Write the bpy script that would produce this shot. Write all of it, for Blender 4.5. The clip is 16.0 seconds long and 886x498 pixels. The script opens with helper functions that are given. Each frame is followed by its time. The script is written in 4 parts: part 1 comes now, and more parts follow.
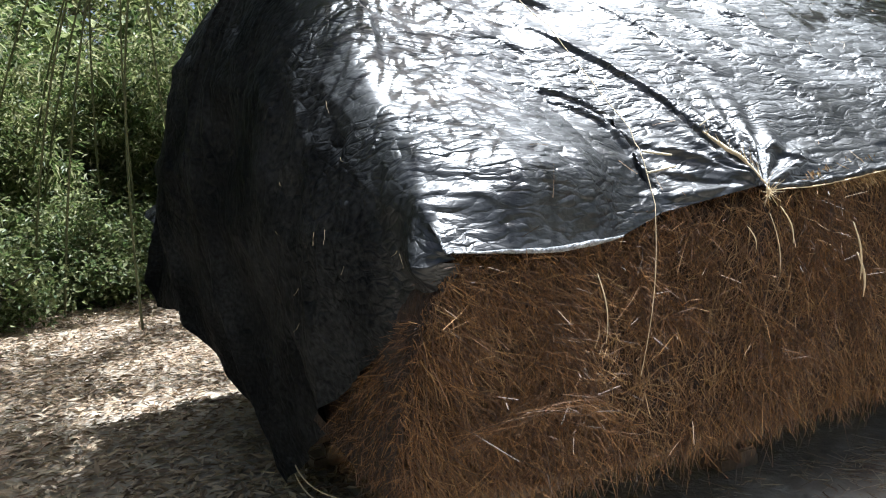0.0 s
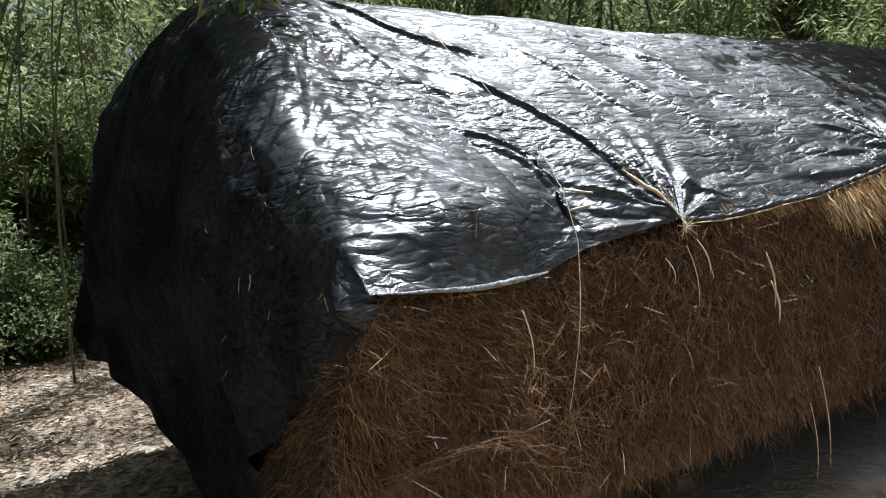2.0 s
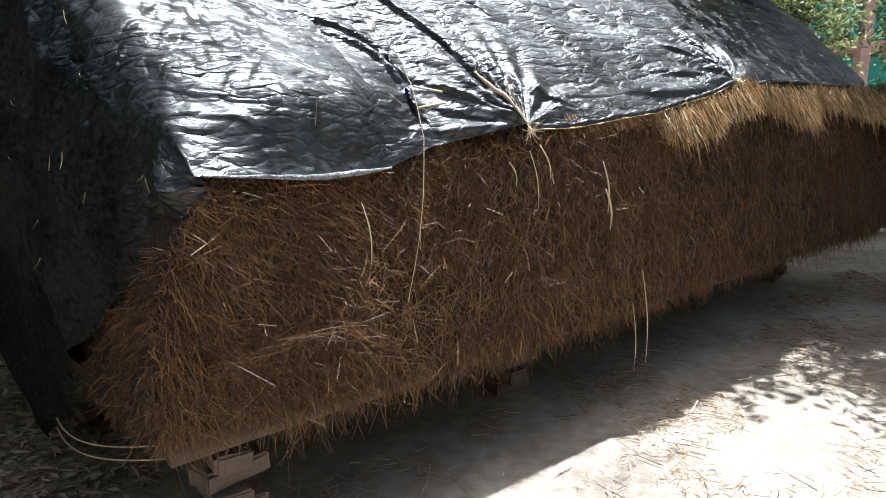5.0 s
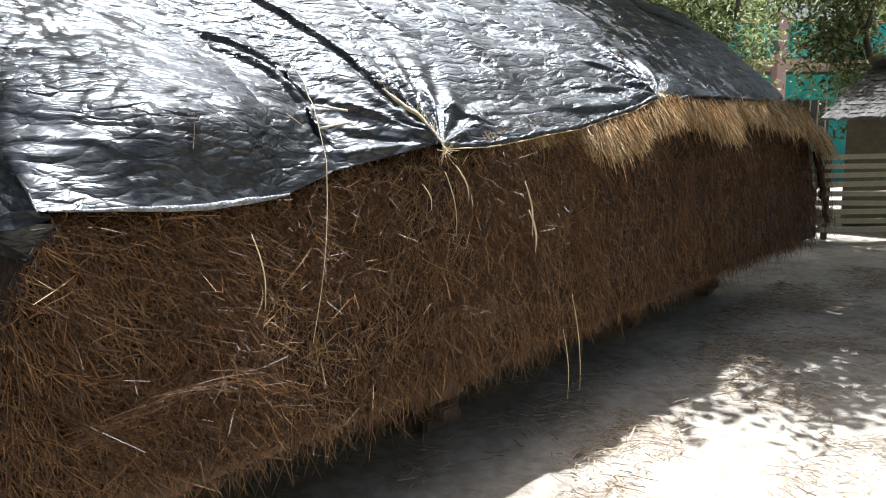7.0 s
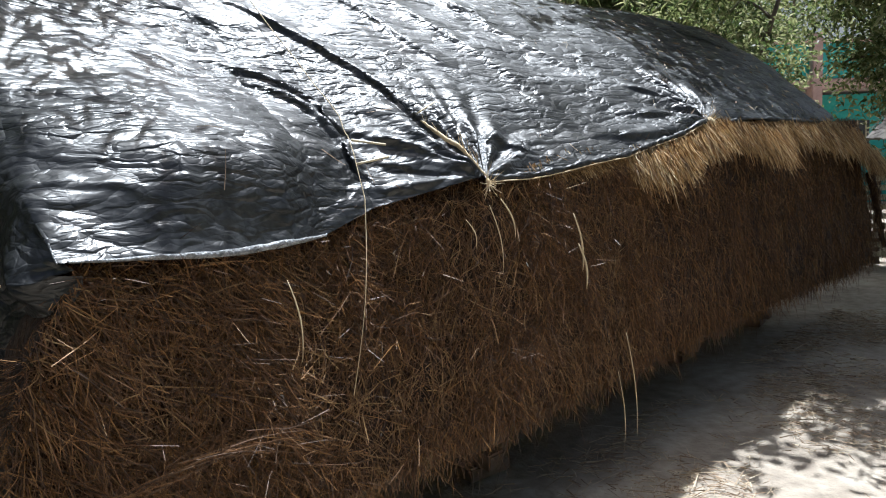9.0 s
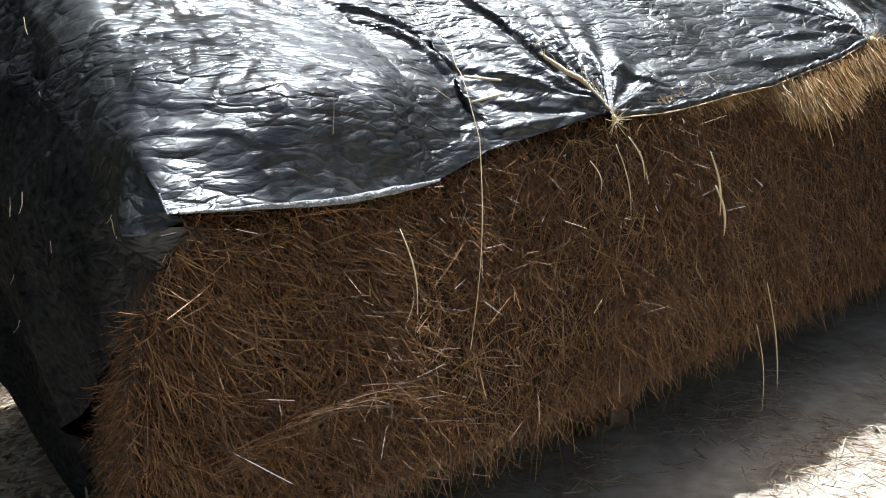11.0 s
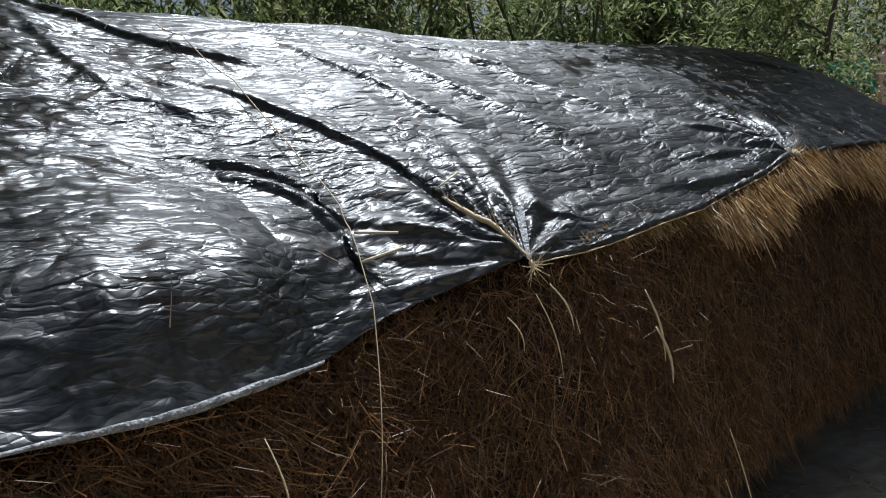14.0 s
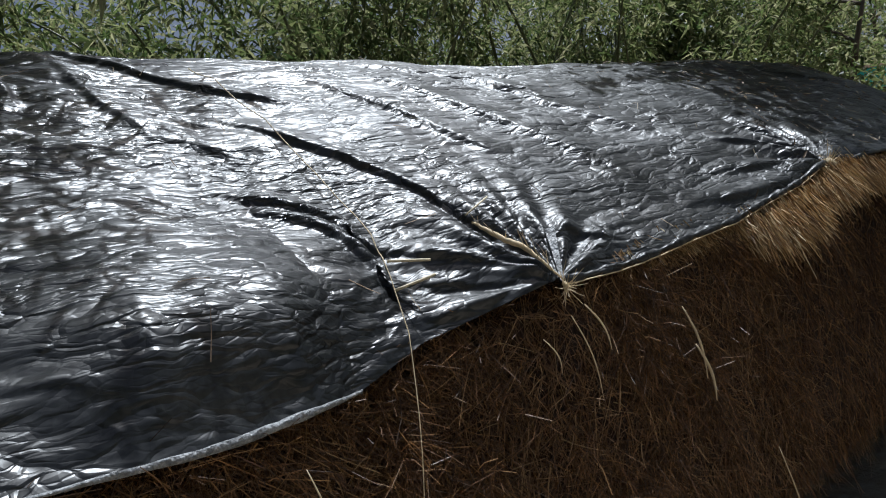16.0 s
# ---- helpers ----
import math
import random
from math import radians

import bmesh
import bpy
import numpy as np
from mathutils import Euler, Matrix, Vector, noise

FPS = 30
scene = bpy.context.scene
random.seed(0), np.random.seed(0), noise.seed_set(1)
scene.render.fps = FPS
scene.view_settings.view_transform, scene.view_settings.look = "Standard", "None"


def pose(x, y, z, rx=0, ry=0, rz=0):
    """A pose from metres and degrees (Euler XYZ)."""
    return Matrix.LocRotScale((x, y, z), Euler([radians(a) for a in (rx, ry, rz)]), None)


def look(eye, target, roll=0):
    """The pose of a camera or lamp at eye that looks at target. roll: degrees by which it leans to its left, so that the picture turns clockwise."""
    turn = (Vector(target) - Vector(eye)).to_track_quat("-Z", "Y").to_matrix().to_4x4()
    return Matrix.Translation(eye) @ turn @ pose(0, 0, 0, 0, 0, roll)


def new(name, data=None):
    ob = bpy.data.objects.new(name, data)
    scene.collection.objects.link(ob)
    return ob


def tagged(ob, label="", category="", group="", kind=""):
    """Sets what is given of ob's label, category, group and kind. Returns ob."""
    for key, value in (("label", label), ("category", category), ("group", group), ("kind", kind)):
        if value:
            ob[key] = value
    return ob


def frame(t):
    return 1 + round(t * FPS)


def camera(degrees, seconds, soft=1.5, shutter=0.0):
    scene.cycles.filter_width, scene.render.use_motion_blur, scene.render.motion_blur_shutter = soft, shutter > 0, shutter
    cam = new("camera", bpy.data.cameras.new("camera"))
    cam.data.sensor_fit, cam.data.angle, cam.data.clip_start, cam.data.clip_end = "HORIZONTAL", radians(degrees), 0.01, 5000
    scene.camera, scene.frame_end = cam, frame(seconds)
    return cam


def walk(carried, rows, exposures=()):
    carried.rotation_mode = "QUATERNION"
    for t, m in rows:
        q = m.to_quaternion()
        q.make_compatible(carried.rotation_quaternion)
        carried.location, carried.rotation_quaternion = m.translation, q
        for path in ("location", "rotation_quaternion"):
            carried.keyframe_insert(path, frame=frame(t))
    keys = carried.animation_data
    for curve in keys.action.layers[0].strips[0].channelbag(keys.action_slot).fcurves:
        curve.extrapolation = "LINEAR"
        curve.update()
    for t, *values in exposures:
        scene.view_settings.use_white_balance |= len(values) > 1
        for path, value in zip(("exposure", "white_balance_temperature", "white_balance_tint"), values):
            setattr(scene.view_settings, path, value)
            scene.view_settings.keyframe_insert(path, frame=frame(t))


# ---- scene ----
cam = camera(66.1, 16.0, soft=1.1)
METRES, EYE, TILT, LEAN, TURN = 1.8, 1.55, -7.0, 1.7, 0.0
ROWS = [
    (0.0, 0.0, 0.0, 0.0, -0.0, 0.0, -0.0),
    (0.5, -0.0008, -0.0137, 0.014, -0.47, 3.12, 0.22),
    (1.0, -0.004, -0.0126, 0.015, 0.32, 4.12, 0.45),
    (1.5, 0.016, -0.0149, 0.0127, -1.78, 3.69, 1.36),
    (2.0, 0.0422, -0.0183, 0.0009, -4.11, 3.26, 1.83),
    (2.5, 0.0587, -0.0244, -0.0257, -7.16, 1.35, 0.86),
    (3.0, 0.0783, -0.0286, -0.0317, -10.76, -0.63, 0.04),
    (3.5, 0.0931, -0.023, -0.0419, -12.33, -2.61, 1.08),
    (4.0, 0.0987, -0.0209, -0.0404, -13.36, -4.05, 0.78),
    (6.5, 0.1214, -0.0066, -0.0566, -16.56, -2.75, -0.43),
    (7.0, 0.195, 0.075, -0.0405, -19.5, -1.86, 1.71),
    (7.5, 0.2521, 0.1414, -0.0283, -19.42, 1.38, 0.1),
    (8.0, 0.2173, 0.1466, -0.0151, -18.82, 0.18, 4.36),
    (8.5, 0.1968, 0.1583, -0.0122, -20.62, 1.28, 1.68),
    (9.0, 0.1979, 0.1701, -0.0255, -16.93, 0.89, 3.02),
    (9.5, 0.1903, 0.1748, -0.008, -14.32, 2.35, 4.43),
    (10.0, 0.2019, 0.1717, -0.0213, -12.03, 0.55, 4.07),
    (12.5, 0.1956, 0.4129, -0.0029, -5.19, -5.3, 3.76),
    (13.0, 0.2783, 0.4105, 0.0417, -8.15, 0.96, 5.54),
    (13.5, 0.3354, 0.4044, 0.0499, -11.74, 5.22, 8.18),
    (14.0, 0.3245, 0.4095, 0.048, -11.25, 6.42, 8.3),
    (14.5, 0.3157, 0.4081, 0.0513, -9.9, 9.05, 8.27),
    (15.0, 0.3163, 0.4089, 0.0487, -10.03, 9.3, 9.47),
    (15.5, 0.3238, 0.4069, 0.0466, -9.69, 8.98, 9.99),
    (16.0, 0.323, 0.4056, 0.0458, -8.22, 9.17, 10.41),
]
walk(cam, [(t, pose(0, 0, EYE, TILT, LEAN, TURN) @ pose(METRES * x, METRES * y, METRES * z, 90 + pitch, roll, yaw)) for t, x, y, z, yaw, pitch, roll in ROWS],
     [(t, e + 0.21, 5500, 7) for t, e in ((0.0, 1.5), (0.8, 1.15), (1.5, 0.85), (3.0, 0.95), (4.0, 1.12), (7.0, 1.28), (8.0, 0.92), (10.0, 0.8), (12.3, 1.6), (12.7, 1.45), (13.3, 0.35), (14.0, 0.0), (16.0, -0.15))])

# light --------------------------------------------------------------
SUN_TO = (Matrix.Rotation(radians(27), 3, 'Z') @ Vector((0.32, 0.095, 0.90))).normalized()
world = bpy.data.worlds.new("sky")
scene.world = world
world.use_nodes = True
wn = world.node_tree
sky = wn.nodes.new("ShaderNodeTexSky")
sky.sky_type, sky.sun_disc, sky.dust_density, sky.ozone_density = "NISHITA", False, 9.0, 0.3
sky.sun_elevation = math.asin(SUN_TO.z)
sky.sun_rotation = math.atan2(SUN_TO.x, SUN_TO.y)
wn.links.new(sky.outputs[0], wn.nodes["Background"].inputs[0])
wn.nodes["Background"].inputs[1].default_value = 0.058
sun = new("sun", bpy.data.lights.new("sun", "SUN"))
sun.data.energy, sun.data.angle, sun.data.color = 5.0, radians(0.55), (1.0, 0.96, 0.90)
sun.matrix_world = look(SUN_TO * 60, (0, 0, 0))

# materials ----------------------------------------------------------
def material(name, colours, scale=20.0, rough=0.8, bump=0.3, bump_scale=60.0, stretch=(1, 1, 1), island=0.0, island_colours=(), metal=0.0, rough_var=0.1, distance=0.01, translucent=0.0):
    """A surface with a two-scale colour noise, optional variation per island, roughness and relief."""
    m = bpy.data.materials.new(name)
    m.use_nodes = True
    t = m.node_tree
    n, l = t.nodes, t.links
    b = n["Principled BSDF"]
    co = n.new("ShaderNodeTexCoord")
    mp = n.new("ShaderNodeMapping")
    mp.inputs["Scale"].default_value = stretch
    l.new(co.outputs["Object"], mp.inputs[0])
    def noise_node(sc, det=6.0):
        k = n.new("ShaderNodeTexNoise")
        k.inputs["Scale"].default_value, k.inputs["Detail"].default_value = sc, det
        l.new(mp.outputs[0], k.inputs["Vector"])
        return k
    big, fine = noise_node(scale), noise_node(scale * 7.3)
    mix = n.new("ShaderNodeMath")
    mix.operation = "MULTIPLY_ADD"
    mix.inputs[1].default_value = 0.45
    l.new(fine.outputs[0], mix.inputs[0])
    half = n.new("ShaderNodeMath")
    half.operation = "MULTIPLY"
    half.inputs[1].default_value = 0.55
    l.new(big.outputs[0], half.inputs[0])
    l.new(half.outputs[0], mix.inputs[2])
    ramp = n.new("ShaderNodeValToRGB")
    e = ramp.color_ramp.elements
    for k, c in enumerate(colours):
        p = 0.32 + 0.36 * k / max(1, len(colours) - 1)
        el = e[k] if k < 2 else e.new(p)
        el.position, el.color = p, (*c, 1)
    l.new(mix.outputs[0], ramp.inputs[0])
    out = ramp.outputs[0]
    if island_colours:
        g = n.new("ShaderNodeNewGeometry")
        r2 = n.new("ShaderNodeValToRGB")
        e2 = r2.color_ramp.elements
        for k, c in enumerate(island_colours):
            p = k / max(1, len(island_colours) - 1)
            el = e2[k] if k < 2 else e2.new(p)
            el.position, el.color = p, (*c, 1)
        l.new(g.outputs["Random Per Island"], r2.inputs[0])
        mx = n.new("ShaderNodeMix")
        mx.data_type = "RGBA"
        mx.inputs[0].default_value = island
        l.new(out, mx.inputs[6])
        l.new(r2.outputs[0], mx.inputs[7])
        out = mx.outputs[2]
    l.new(out, b.inputs["Base Color"])
    rr = n.new("ShaderNodeMapRange")
    rr.inputs[3].default_value, rr.inputs[4].default_value = max(0.02, rough - rough_var), min(1, rough + rough_var)
    l.new(big.outputs[0], rr.inputs[0])
    l.new(rr.outputs[0], b.inputs["Roughness"])
    b.inputs["Metallic"].default_value = metal
    if bump:
        bn = n.new("ShaderNodeBump")
        bn.inputs["Strength"].default_value, bn.inputs["Distance"].default_value = bump, distance
        l.new(noise_node(bump_scale, 8.0).outputs[0], bn.inputs["Height"])
        l.new(bn.outputs[0], b.inputs["Normal"])
    if translucent:
        tr = n.new("ShaderNodeBsdfTranslucent")
        l.new(out, tr.inputs[0])
        sh = n.new("ShaderNodeMixShader")
        sh.inputs[0].default_value = translucent
        l.new(b.outputs[0], sh.inputs[1])
        l.new(tr.outputs[0], sh.inputs[2])
        l.new(sh.outputs[0], n["Material Output"].inputs[0])
    return m

def tarp_material():
    m = bpy.data.materials.new("black_polythene")
    m.use_nodes = True
    t = m.node_tree
    n, l = t.nodes, t.links
    b = n["Principled BSDF"]
    co = n.new("ShaderNodeTexCoord")
    def noise_node(sc, det, stretch=(1, 1, 1), dist=0.0):
        mp = n.new("ShaderNodeMapping")
        mp.inputs["Scale"].default_value, mp.inputs["Rotation"].default_value = stretch, (0, 0, 0.22)
        l.new(co.outputs["Object"], mp.inputs[0])
        k = n.new("ShaderNodeTexNoise")
        k.inputs["Scale"].default_value, k.inputs["Detail"].default_value, k.inputs["Distortion"].default_value = sc, det, dist
        l.new(mp.outputs[0], k.inputs["Vector"])
        return k
    dust = noise_node(2.2, 8, (1, 1, 1), 0.6)
    speck = noise_node(55, 6)
    mul = n.new("ShaderNodeMath")
    mul.operation = "MULTIPLY"
    l.new(dust.outputs[0], mul.inputs[0])
    l.new(speck.outputs[0], mul.inputs[1])
    ramp = n.new("ShaderNodeValToRGB")
    ramp.color_ramp.elements[0].position, ramp.color_ramp.elements[0].color = 0.16, (0.0042, 0.0048, 0.0055, 1)
    ramp.color_ramp.elements[1].position, ramp.color_ramp.elements[1].color = 0.42, (0.030, 0.031, 0.032, 1)
    l.new(mul.outputs[0], ramp.inputs[0])
    l.new(ramp.outputs[0], b.inputs["Base Color"])
    rr = n.new("ShaderNodeMapRange")
    rr.inputs[1].default_value, rr.inputs[2].default_value = 0.3, 0.7
    rr.inputs[3].default_value, rr.inputs[4].default_value = 0.28, 0.42
    l.new(dust.outputs[0], rr.inputs[0])
    # the weathered far part has gone duller
    sep = n.new("ShaderNodeSeparateXYZ")
    l.new(co.outputs["Object"], sep.inputs[0])
    dull = n.new("ShaderNodeMapRange")
    dull.inputs[1].default_value, dull.inputs[2].default_value, dull.inputs[3].default_value, dull.inputs[4].default_value = 0.7, 1.9, 0.0, 0.05
    l.new(sep.outputs[0], dull.inputs[0])
    # end flap: gloss nearly cut so that it stays as dark as in shade
    end_rough = n.new("ShaderNodeMapRange")
    end_rough.inputs[1].default_value, end_rough.inputs[2].default_value, end_rough.inputs[3].default_value, end_rough.inputs[4].default_value = -0.02, -0.14, 0.0, 0.2
    l.new(sep.outputs[0], end_rough.inputs[0])
    film = n.new("ShaderNodeMapRange")
    film.inputs[1].default_value, film.inputs[2].default_value, film.inputs[3].default_value, film.inputs[4].default_value = -0.02, -0.14, 0.5, 0.02
    l.new(sep.outputs[0], film.inputs[0])
    l.new(film.outputs[0], b.inputs["Specular IOR Level"])
    both = n.new("ShaderNodeMath")
    l.new(end_rough.outputs[0], both.inputs[0])
    l.new(dull.outputs[0], both.inputs[1])
    add = n.new("ShaderNodeMath")
    l.new(rr.outputs[0], add.inputs[0])
    l.new(both.outputs[0], add.inputs[1])
    l.new(add.outputs[0], b.inputs["Roughness"])
    b.inputs["IOR"].default_value = 1.52
    def facet(sc, stretch):
        """Crumpled plastic: cells with sharp creases between them, bent by a slow noise."""
        mp = n.new("ShaderNodeMapping")
        mp.inputs["Scale"].default_value, mp.inputs["Rotation"].default_value = stretch, (0.2, 0.1, 0.35)
        bend = n.new("ShaderNodeVectorMath")
        bend.operation = "MULTIPLY_ADD"
        bend.inputs[1].default_value = (0.09, 0.09, 0.09)
        wob = noise_node(5.0, 3)
        l.new(wob.outputs["Color"], bend.inputs[0])
        l.new(co.outputs["Object"], bend.inputs[2])
        l.new(bend.outputs[0], mp.inputs[0])
        k = n.new("ShaderNodeTexVoronoi")
        k.inputs["Scale"].default_value = sc
        l.new(mp.outputs[0], k.inputs["Vector"])
        return k
    def crease(sc, stretch):
        """Thin sharp folds along the borders of the facets."""
        k = facet(sc, stretch)
        k.feature = "DISTANCE_TO_EDGE"
        top = n.new("ShaderNodeMath")
        top.operation = "MINIMUM"
        top.inputs[1].default_value = 0.16
        l.new(k.outputs["Distance"], top.inputs[0])
        patch = n.new("ShaderNodeMapRange")
        patch.inputs[1].default_value, patch.inputs[2].default_value, patch.inputs[3].default_value, patch.inputs[4].default_value = 0.38, 0.66, 0.30, 1.0
        l.new(noise_node(3.4, 3, (0.6, 1, 1), 0.5).outputs[0], patch.inputs[0])
        much = n.new("ShaderNodeMath")
        much.operation = "MULTIPLY"
        l.new(top.outputs[0], much.inputs[0])
        l.new(patch.outputs[0], much.inputs[1])
        return much
    def ridged(sc, stretch, turn):
        """Sharp creases of crushed film."""
        mp = n.new("ShaderNodeMapping")
        mp.inputs["Scale"].default_value, mp.inputs["Rotation"].default_value = stretch, turn
        l.new(co.outputs["Object"], mp.inputs[0])
        k = n.new("ShaderNodeTexNoise")
        k.noise_type = "RIDGED_MULTIFRACTAL"
        k.inputs["Scale"].default_value, k.inputs["Detail"].default_value, k.inputs["Roughness"].default_value = sc, 3.0, 0.55
        l.new(mp.outputs[0], k.inputs["Vector"])
        return k
    b1, b2, b3, b4 = n.new("ShaderNodeBump"), n.new("ShaderNodeBump"), n.new("ShaderNodeBump"), n.new("ShaderNodeBump")
    for bn, k, st, di in ((b1, crease(8, (0.36, 1.3, 1.3)), 0.75, 0.056), (b2, ridged(14.0, (0.42, 1.25, 1.25), (0.2, 0.1, 0.4)), 0.38, 0.022), (b4, crease(20, (0.36, 1.3, 1.3)), 0.8, 0.028), (b3, crease(50, (0.42, 1.2, 1.2)), 0.55, 0.011)):
        bn.inputs["Strength"].default_value, bn.inputs["Distance"].default_value = st, di
        l.new(k.outputs[0], bn.inputs["Height"])
    l.new(b1.outputs[0], b2.inputs["Normal"])
    l.new(b2.outputs[0], b4.inputs["Normal"])
    l.new(b4.outputs[0], b3.inputs["Normal"])
    # flat little facets of crushed film, each tipped its own way
    way = b3.outputs[0]
    for sc, stretch, tip in ((8, (0.36, 1.3, 1.3), 0.11), (20, (0.36, 1.3, 1.3), 0.15), (50, (0.42, 1.2, 1.2), 0.11)):
        k = facet(sc, stretch)
        mid, more, unit_way = n.new("ShaderNodeVectorMath"), n.new("ShaderNodeVectorMath"), n.new("ShaderNodeVectorMath")
        mid.operation, more.operation, unit_way.operation = "SUBTRACT", "MULTIPLY_ADD", "NORMALIZE"
        mid.inputs[1].default_value = (0.5, 0.5, 0.5)
        more.inputs[1].default_value = (tip, tip, tip)
        l.new(k.outputs["Color"], mid.inputs[0])
        l.new(mid.outputs[0], more.inputs[0])
        l.new(way, more.inputs[2])
        l.new(more.outputs[0], unit_way.inputs[0])
        way = unit_way.outputs[0]
    l.new(way, b.inputs["Normal"])
    return m

TARP = tarp_material()
# near-black: the shade deep between the stalks is put into this colour
STRAW_CORE = material("shade_dark_straw", [(0.008, 0.0035, 0.002), (0.028, 0.012, 0.005), (0.064, 0.029, 0.011)], 14, 0.9, 1.0, 70, (1, 1, 0.35), distance=0.03)
STALK = material("dull_straw", [(0.17, 0.085, 0.03), (0.28, 0.16, 0.06)], 8, 0.6, 0.0, island=0.7, island_colours=[(0.05, 0.021, 0.007), (0.115, 0.055, 0.019), (0.20, 0.115, 0.043), (0.34, 0.23, 0.10)])
# lit copy of the straw: sun on the thatch is put into these colours
SUNLIT_STRAW = material("sunlit_straw", [(0.26, 0.165, 0.065), (0.42, 0.28, 0.12)], 8, 0.55, 0.0, island=0.75, island_colours=[(0.03, 0.013, 0.005), (0.16, 0.08, 0.027), (0.40, 0.23, 0.09), (0.66, 0.45, 0.21), (0.85, 0.72, 0.46)])
# shaded copy: straw darkened to carry the shade of the stack's face
SHADED_STRAW = material("shaded_rice_straw", [(0.10, 0.045, 0.012), (0.19, 0.095, 0.027)], 8, 0.55, 0.0, island=0.75, island_colours=[(0.008, 0.0028, 0.0010), (0.032, 0.0112, 0.0030), (0.078, 0.0305, 0.0075), (0.155, 0.069, 0.0175), (0.34, 0.18, 0.055)])
EARTH = material("trodden_earth", [(0.16, 0.13, 0.10), (0.30, 0.255, 0.20), (0.44, 0.39, 0.315)], 1.6, 0.95, 0.6, 38, distance=0.02)
LITTER = material("dry_litter", [(0.25, 0.17, 0.10), (0.42, 0.32, 0.20)], 9, 0.7, 0.2, island=0.8, island_colours=[(0.12, 0.08, 0.05), (0.30, 0.20, 0.12), (0.48, 0.37, 0.24), (0.62, 0.54, 0.40)])
LEAF_LITTER = material("dry_leaf_litter", [(0.18, 0.12, 0.075), (0.33, 0.24, 0.15)], 9, 0.75, 0.2, island=0.8, island_colours=[(0.08, 0.055, 0.035), (0.20, 0.135, 0.08), (0.34, 0.25, 0.16), (0.50, 0.41, 0.29)])
LEAF = material("bamboo_leaf", [(0.045, 0.085, 0.02), (0.10, 0.15, 0.04)], 3, 0.45, 0.0, island=0.7, island_colours=[(0.035, 0.055, 0.018), (0.13, 0.16, 0.055), (0.26, 0.27, 0.11), (0.46, 0.43, 0.25)], translucent=0.6)
BUSH = material("bush_leaf", [(0.05, 0.09, 0.02), (0.12, 0.16, 0.05)], 3, 0.5, 0.0, island=0.7, island_colours=[(0.035, 0.06, 0.02), (0.13, 0.17, 0.06), (0.25, 0.27, 0.11), (0.42, 0.42, 0.24)], translucent=0.55)
CULM = material("bamboo_culm", [(0.045, 0.055, 0.02), (0.095, 0.105, 0.042), (0.17, 0.165, 0.08)], 5, 0.5, 0.2, 40, (1, 1, 0.2))
BARK = material("bark", [(0.06, 0.045, 0.03), (0.16, 0.12, 0.085)], 9, 0.9, 0.8, 30, (1, 1, 0.25), distance=0.02)
MUD = material("mud_plaster", [(0.09, 0.078, 0.054), (0.145, 0.125, 0.09), (0.19, 0.168, 0.126)], 2.2, 0.95, 0.5, 25, distance=0.015)
THATCH = material("weathered_thatch", [(0.10, 0.09, 0.08), (0.24, 0.215, 0.19)], 6, 0.95, 0.8, 45, (1, 1, 1), island=0.4, island_colours=[(0.06, 0.052, 0.046), (0.13, 0.115, 0.10), (0.2, 0.18, 0.16)], distance=0.02)
TEAL = material("teal_limewash", [(0.03, 0.27, 0.25), (0.05, 0.36, 0.33), (0.09, 0.42, 0.39)], 1.3, 0.85, 0.2, 20)
PINK = material("pink_limewash", [(0.42, 0.27, 0.24), (0.55, 0.38, 0.34)], 2.0, 0.85, 0.2, 20)
DARK = material("dark_interior", [(0.03, 0.035, 0.04), (0.06, 0.06, 0.06)], 2.0, 0.7, 0.0)
WOOD = material("weathered_wood", [(0.07, 0.05, 0.033), (0.16, 0.115, 0.078)], 6, 0.8, 0.5, 30, (0.15, 1, 1))
BRICK = material("fired_brick", [(0.11, 0.075, 0.058), (0.19, 0.14, 0.11)], 12, 0.9, 0.4, 50)
STONE = material("grey_stone", [(0.20, 0.18, 0.155), (0.32, 0.30, 0.27)], 12, 0.9, 0.4, 30)
TWINE = material("straw_twine", [(0.50, 0.38, 0.22), (0.68, 0.56, 0.36)], 30, 0.7, 0.0)
PALE = material("pale_bamboo", [(0.45, 0.38, 0.25), (0.62, 0.54, 0.38)], 10, 0.6, 0.1)
# the black hem's glancing sheen painted as pale colour; also the pale strip
HEM = material("hem_sheen_pale_plastic", [(0.05, 0.052, 0.056), (0.18, 0.185, 0.19), (0.42, 0.43, 0.44)], 24, 0.35, 1.0, 45, distance=0.02)

# geometry helpers -----------------------------------------------------
rng = np.random.default_rng(7)
STACK = pose(0, 1.88, 0, 0, 0, 27)

def mesh_np(name, V, F, mat, smooth=False):
    """A mesh from an n x 3 array of places and a list of arrays of faces (triangles or quads)."""
    me = bpy.data.meshes.new(name)
    V = np.asarray(V, dtype=np.float32)
    F = [np.asarray(f, dtype=np.int32) for f in (F if isinstance(F, list) else [F])]
    me.vertices.add(len(V))
    me.vertices.foreach_set("co", V.ravel())
    idx = np.concatenate([f.ravel() for f in F])
    tot = np.concatenate([np.full(len(f), f.shape[1], dtype=np.int32) for f in F])
    start = np.concatenate([[0], np.cumsum(tot)[:-1]]).astype(np.int32)
    me.loops.add(len(idx))
    me.loops.foreach_set("vertex_index", idx)
    me.polygons.add(len(tot))
    me.polygons.foreach_set("loop_start", start)
    me.polygons.foreach_set("loop_total", tot)
    me.polygons.foreach_set("use_smooth", np.full(len(tot), smooth))
    me.materials.append(mat)
    me.update(calc_edges=True)
    me.validate()
    return me

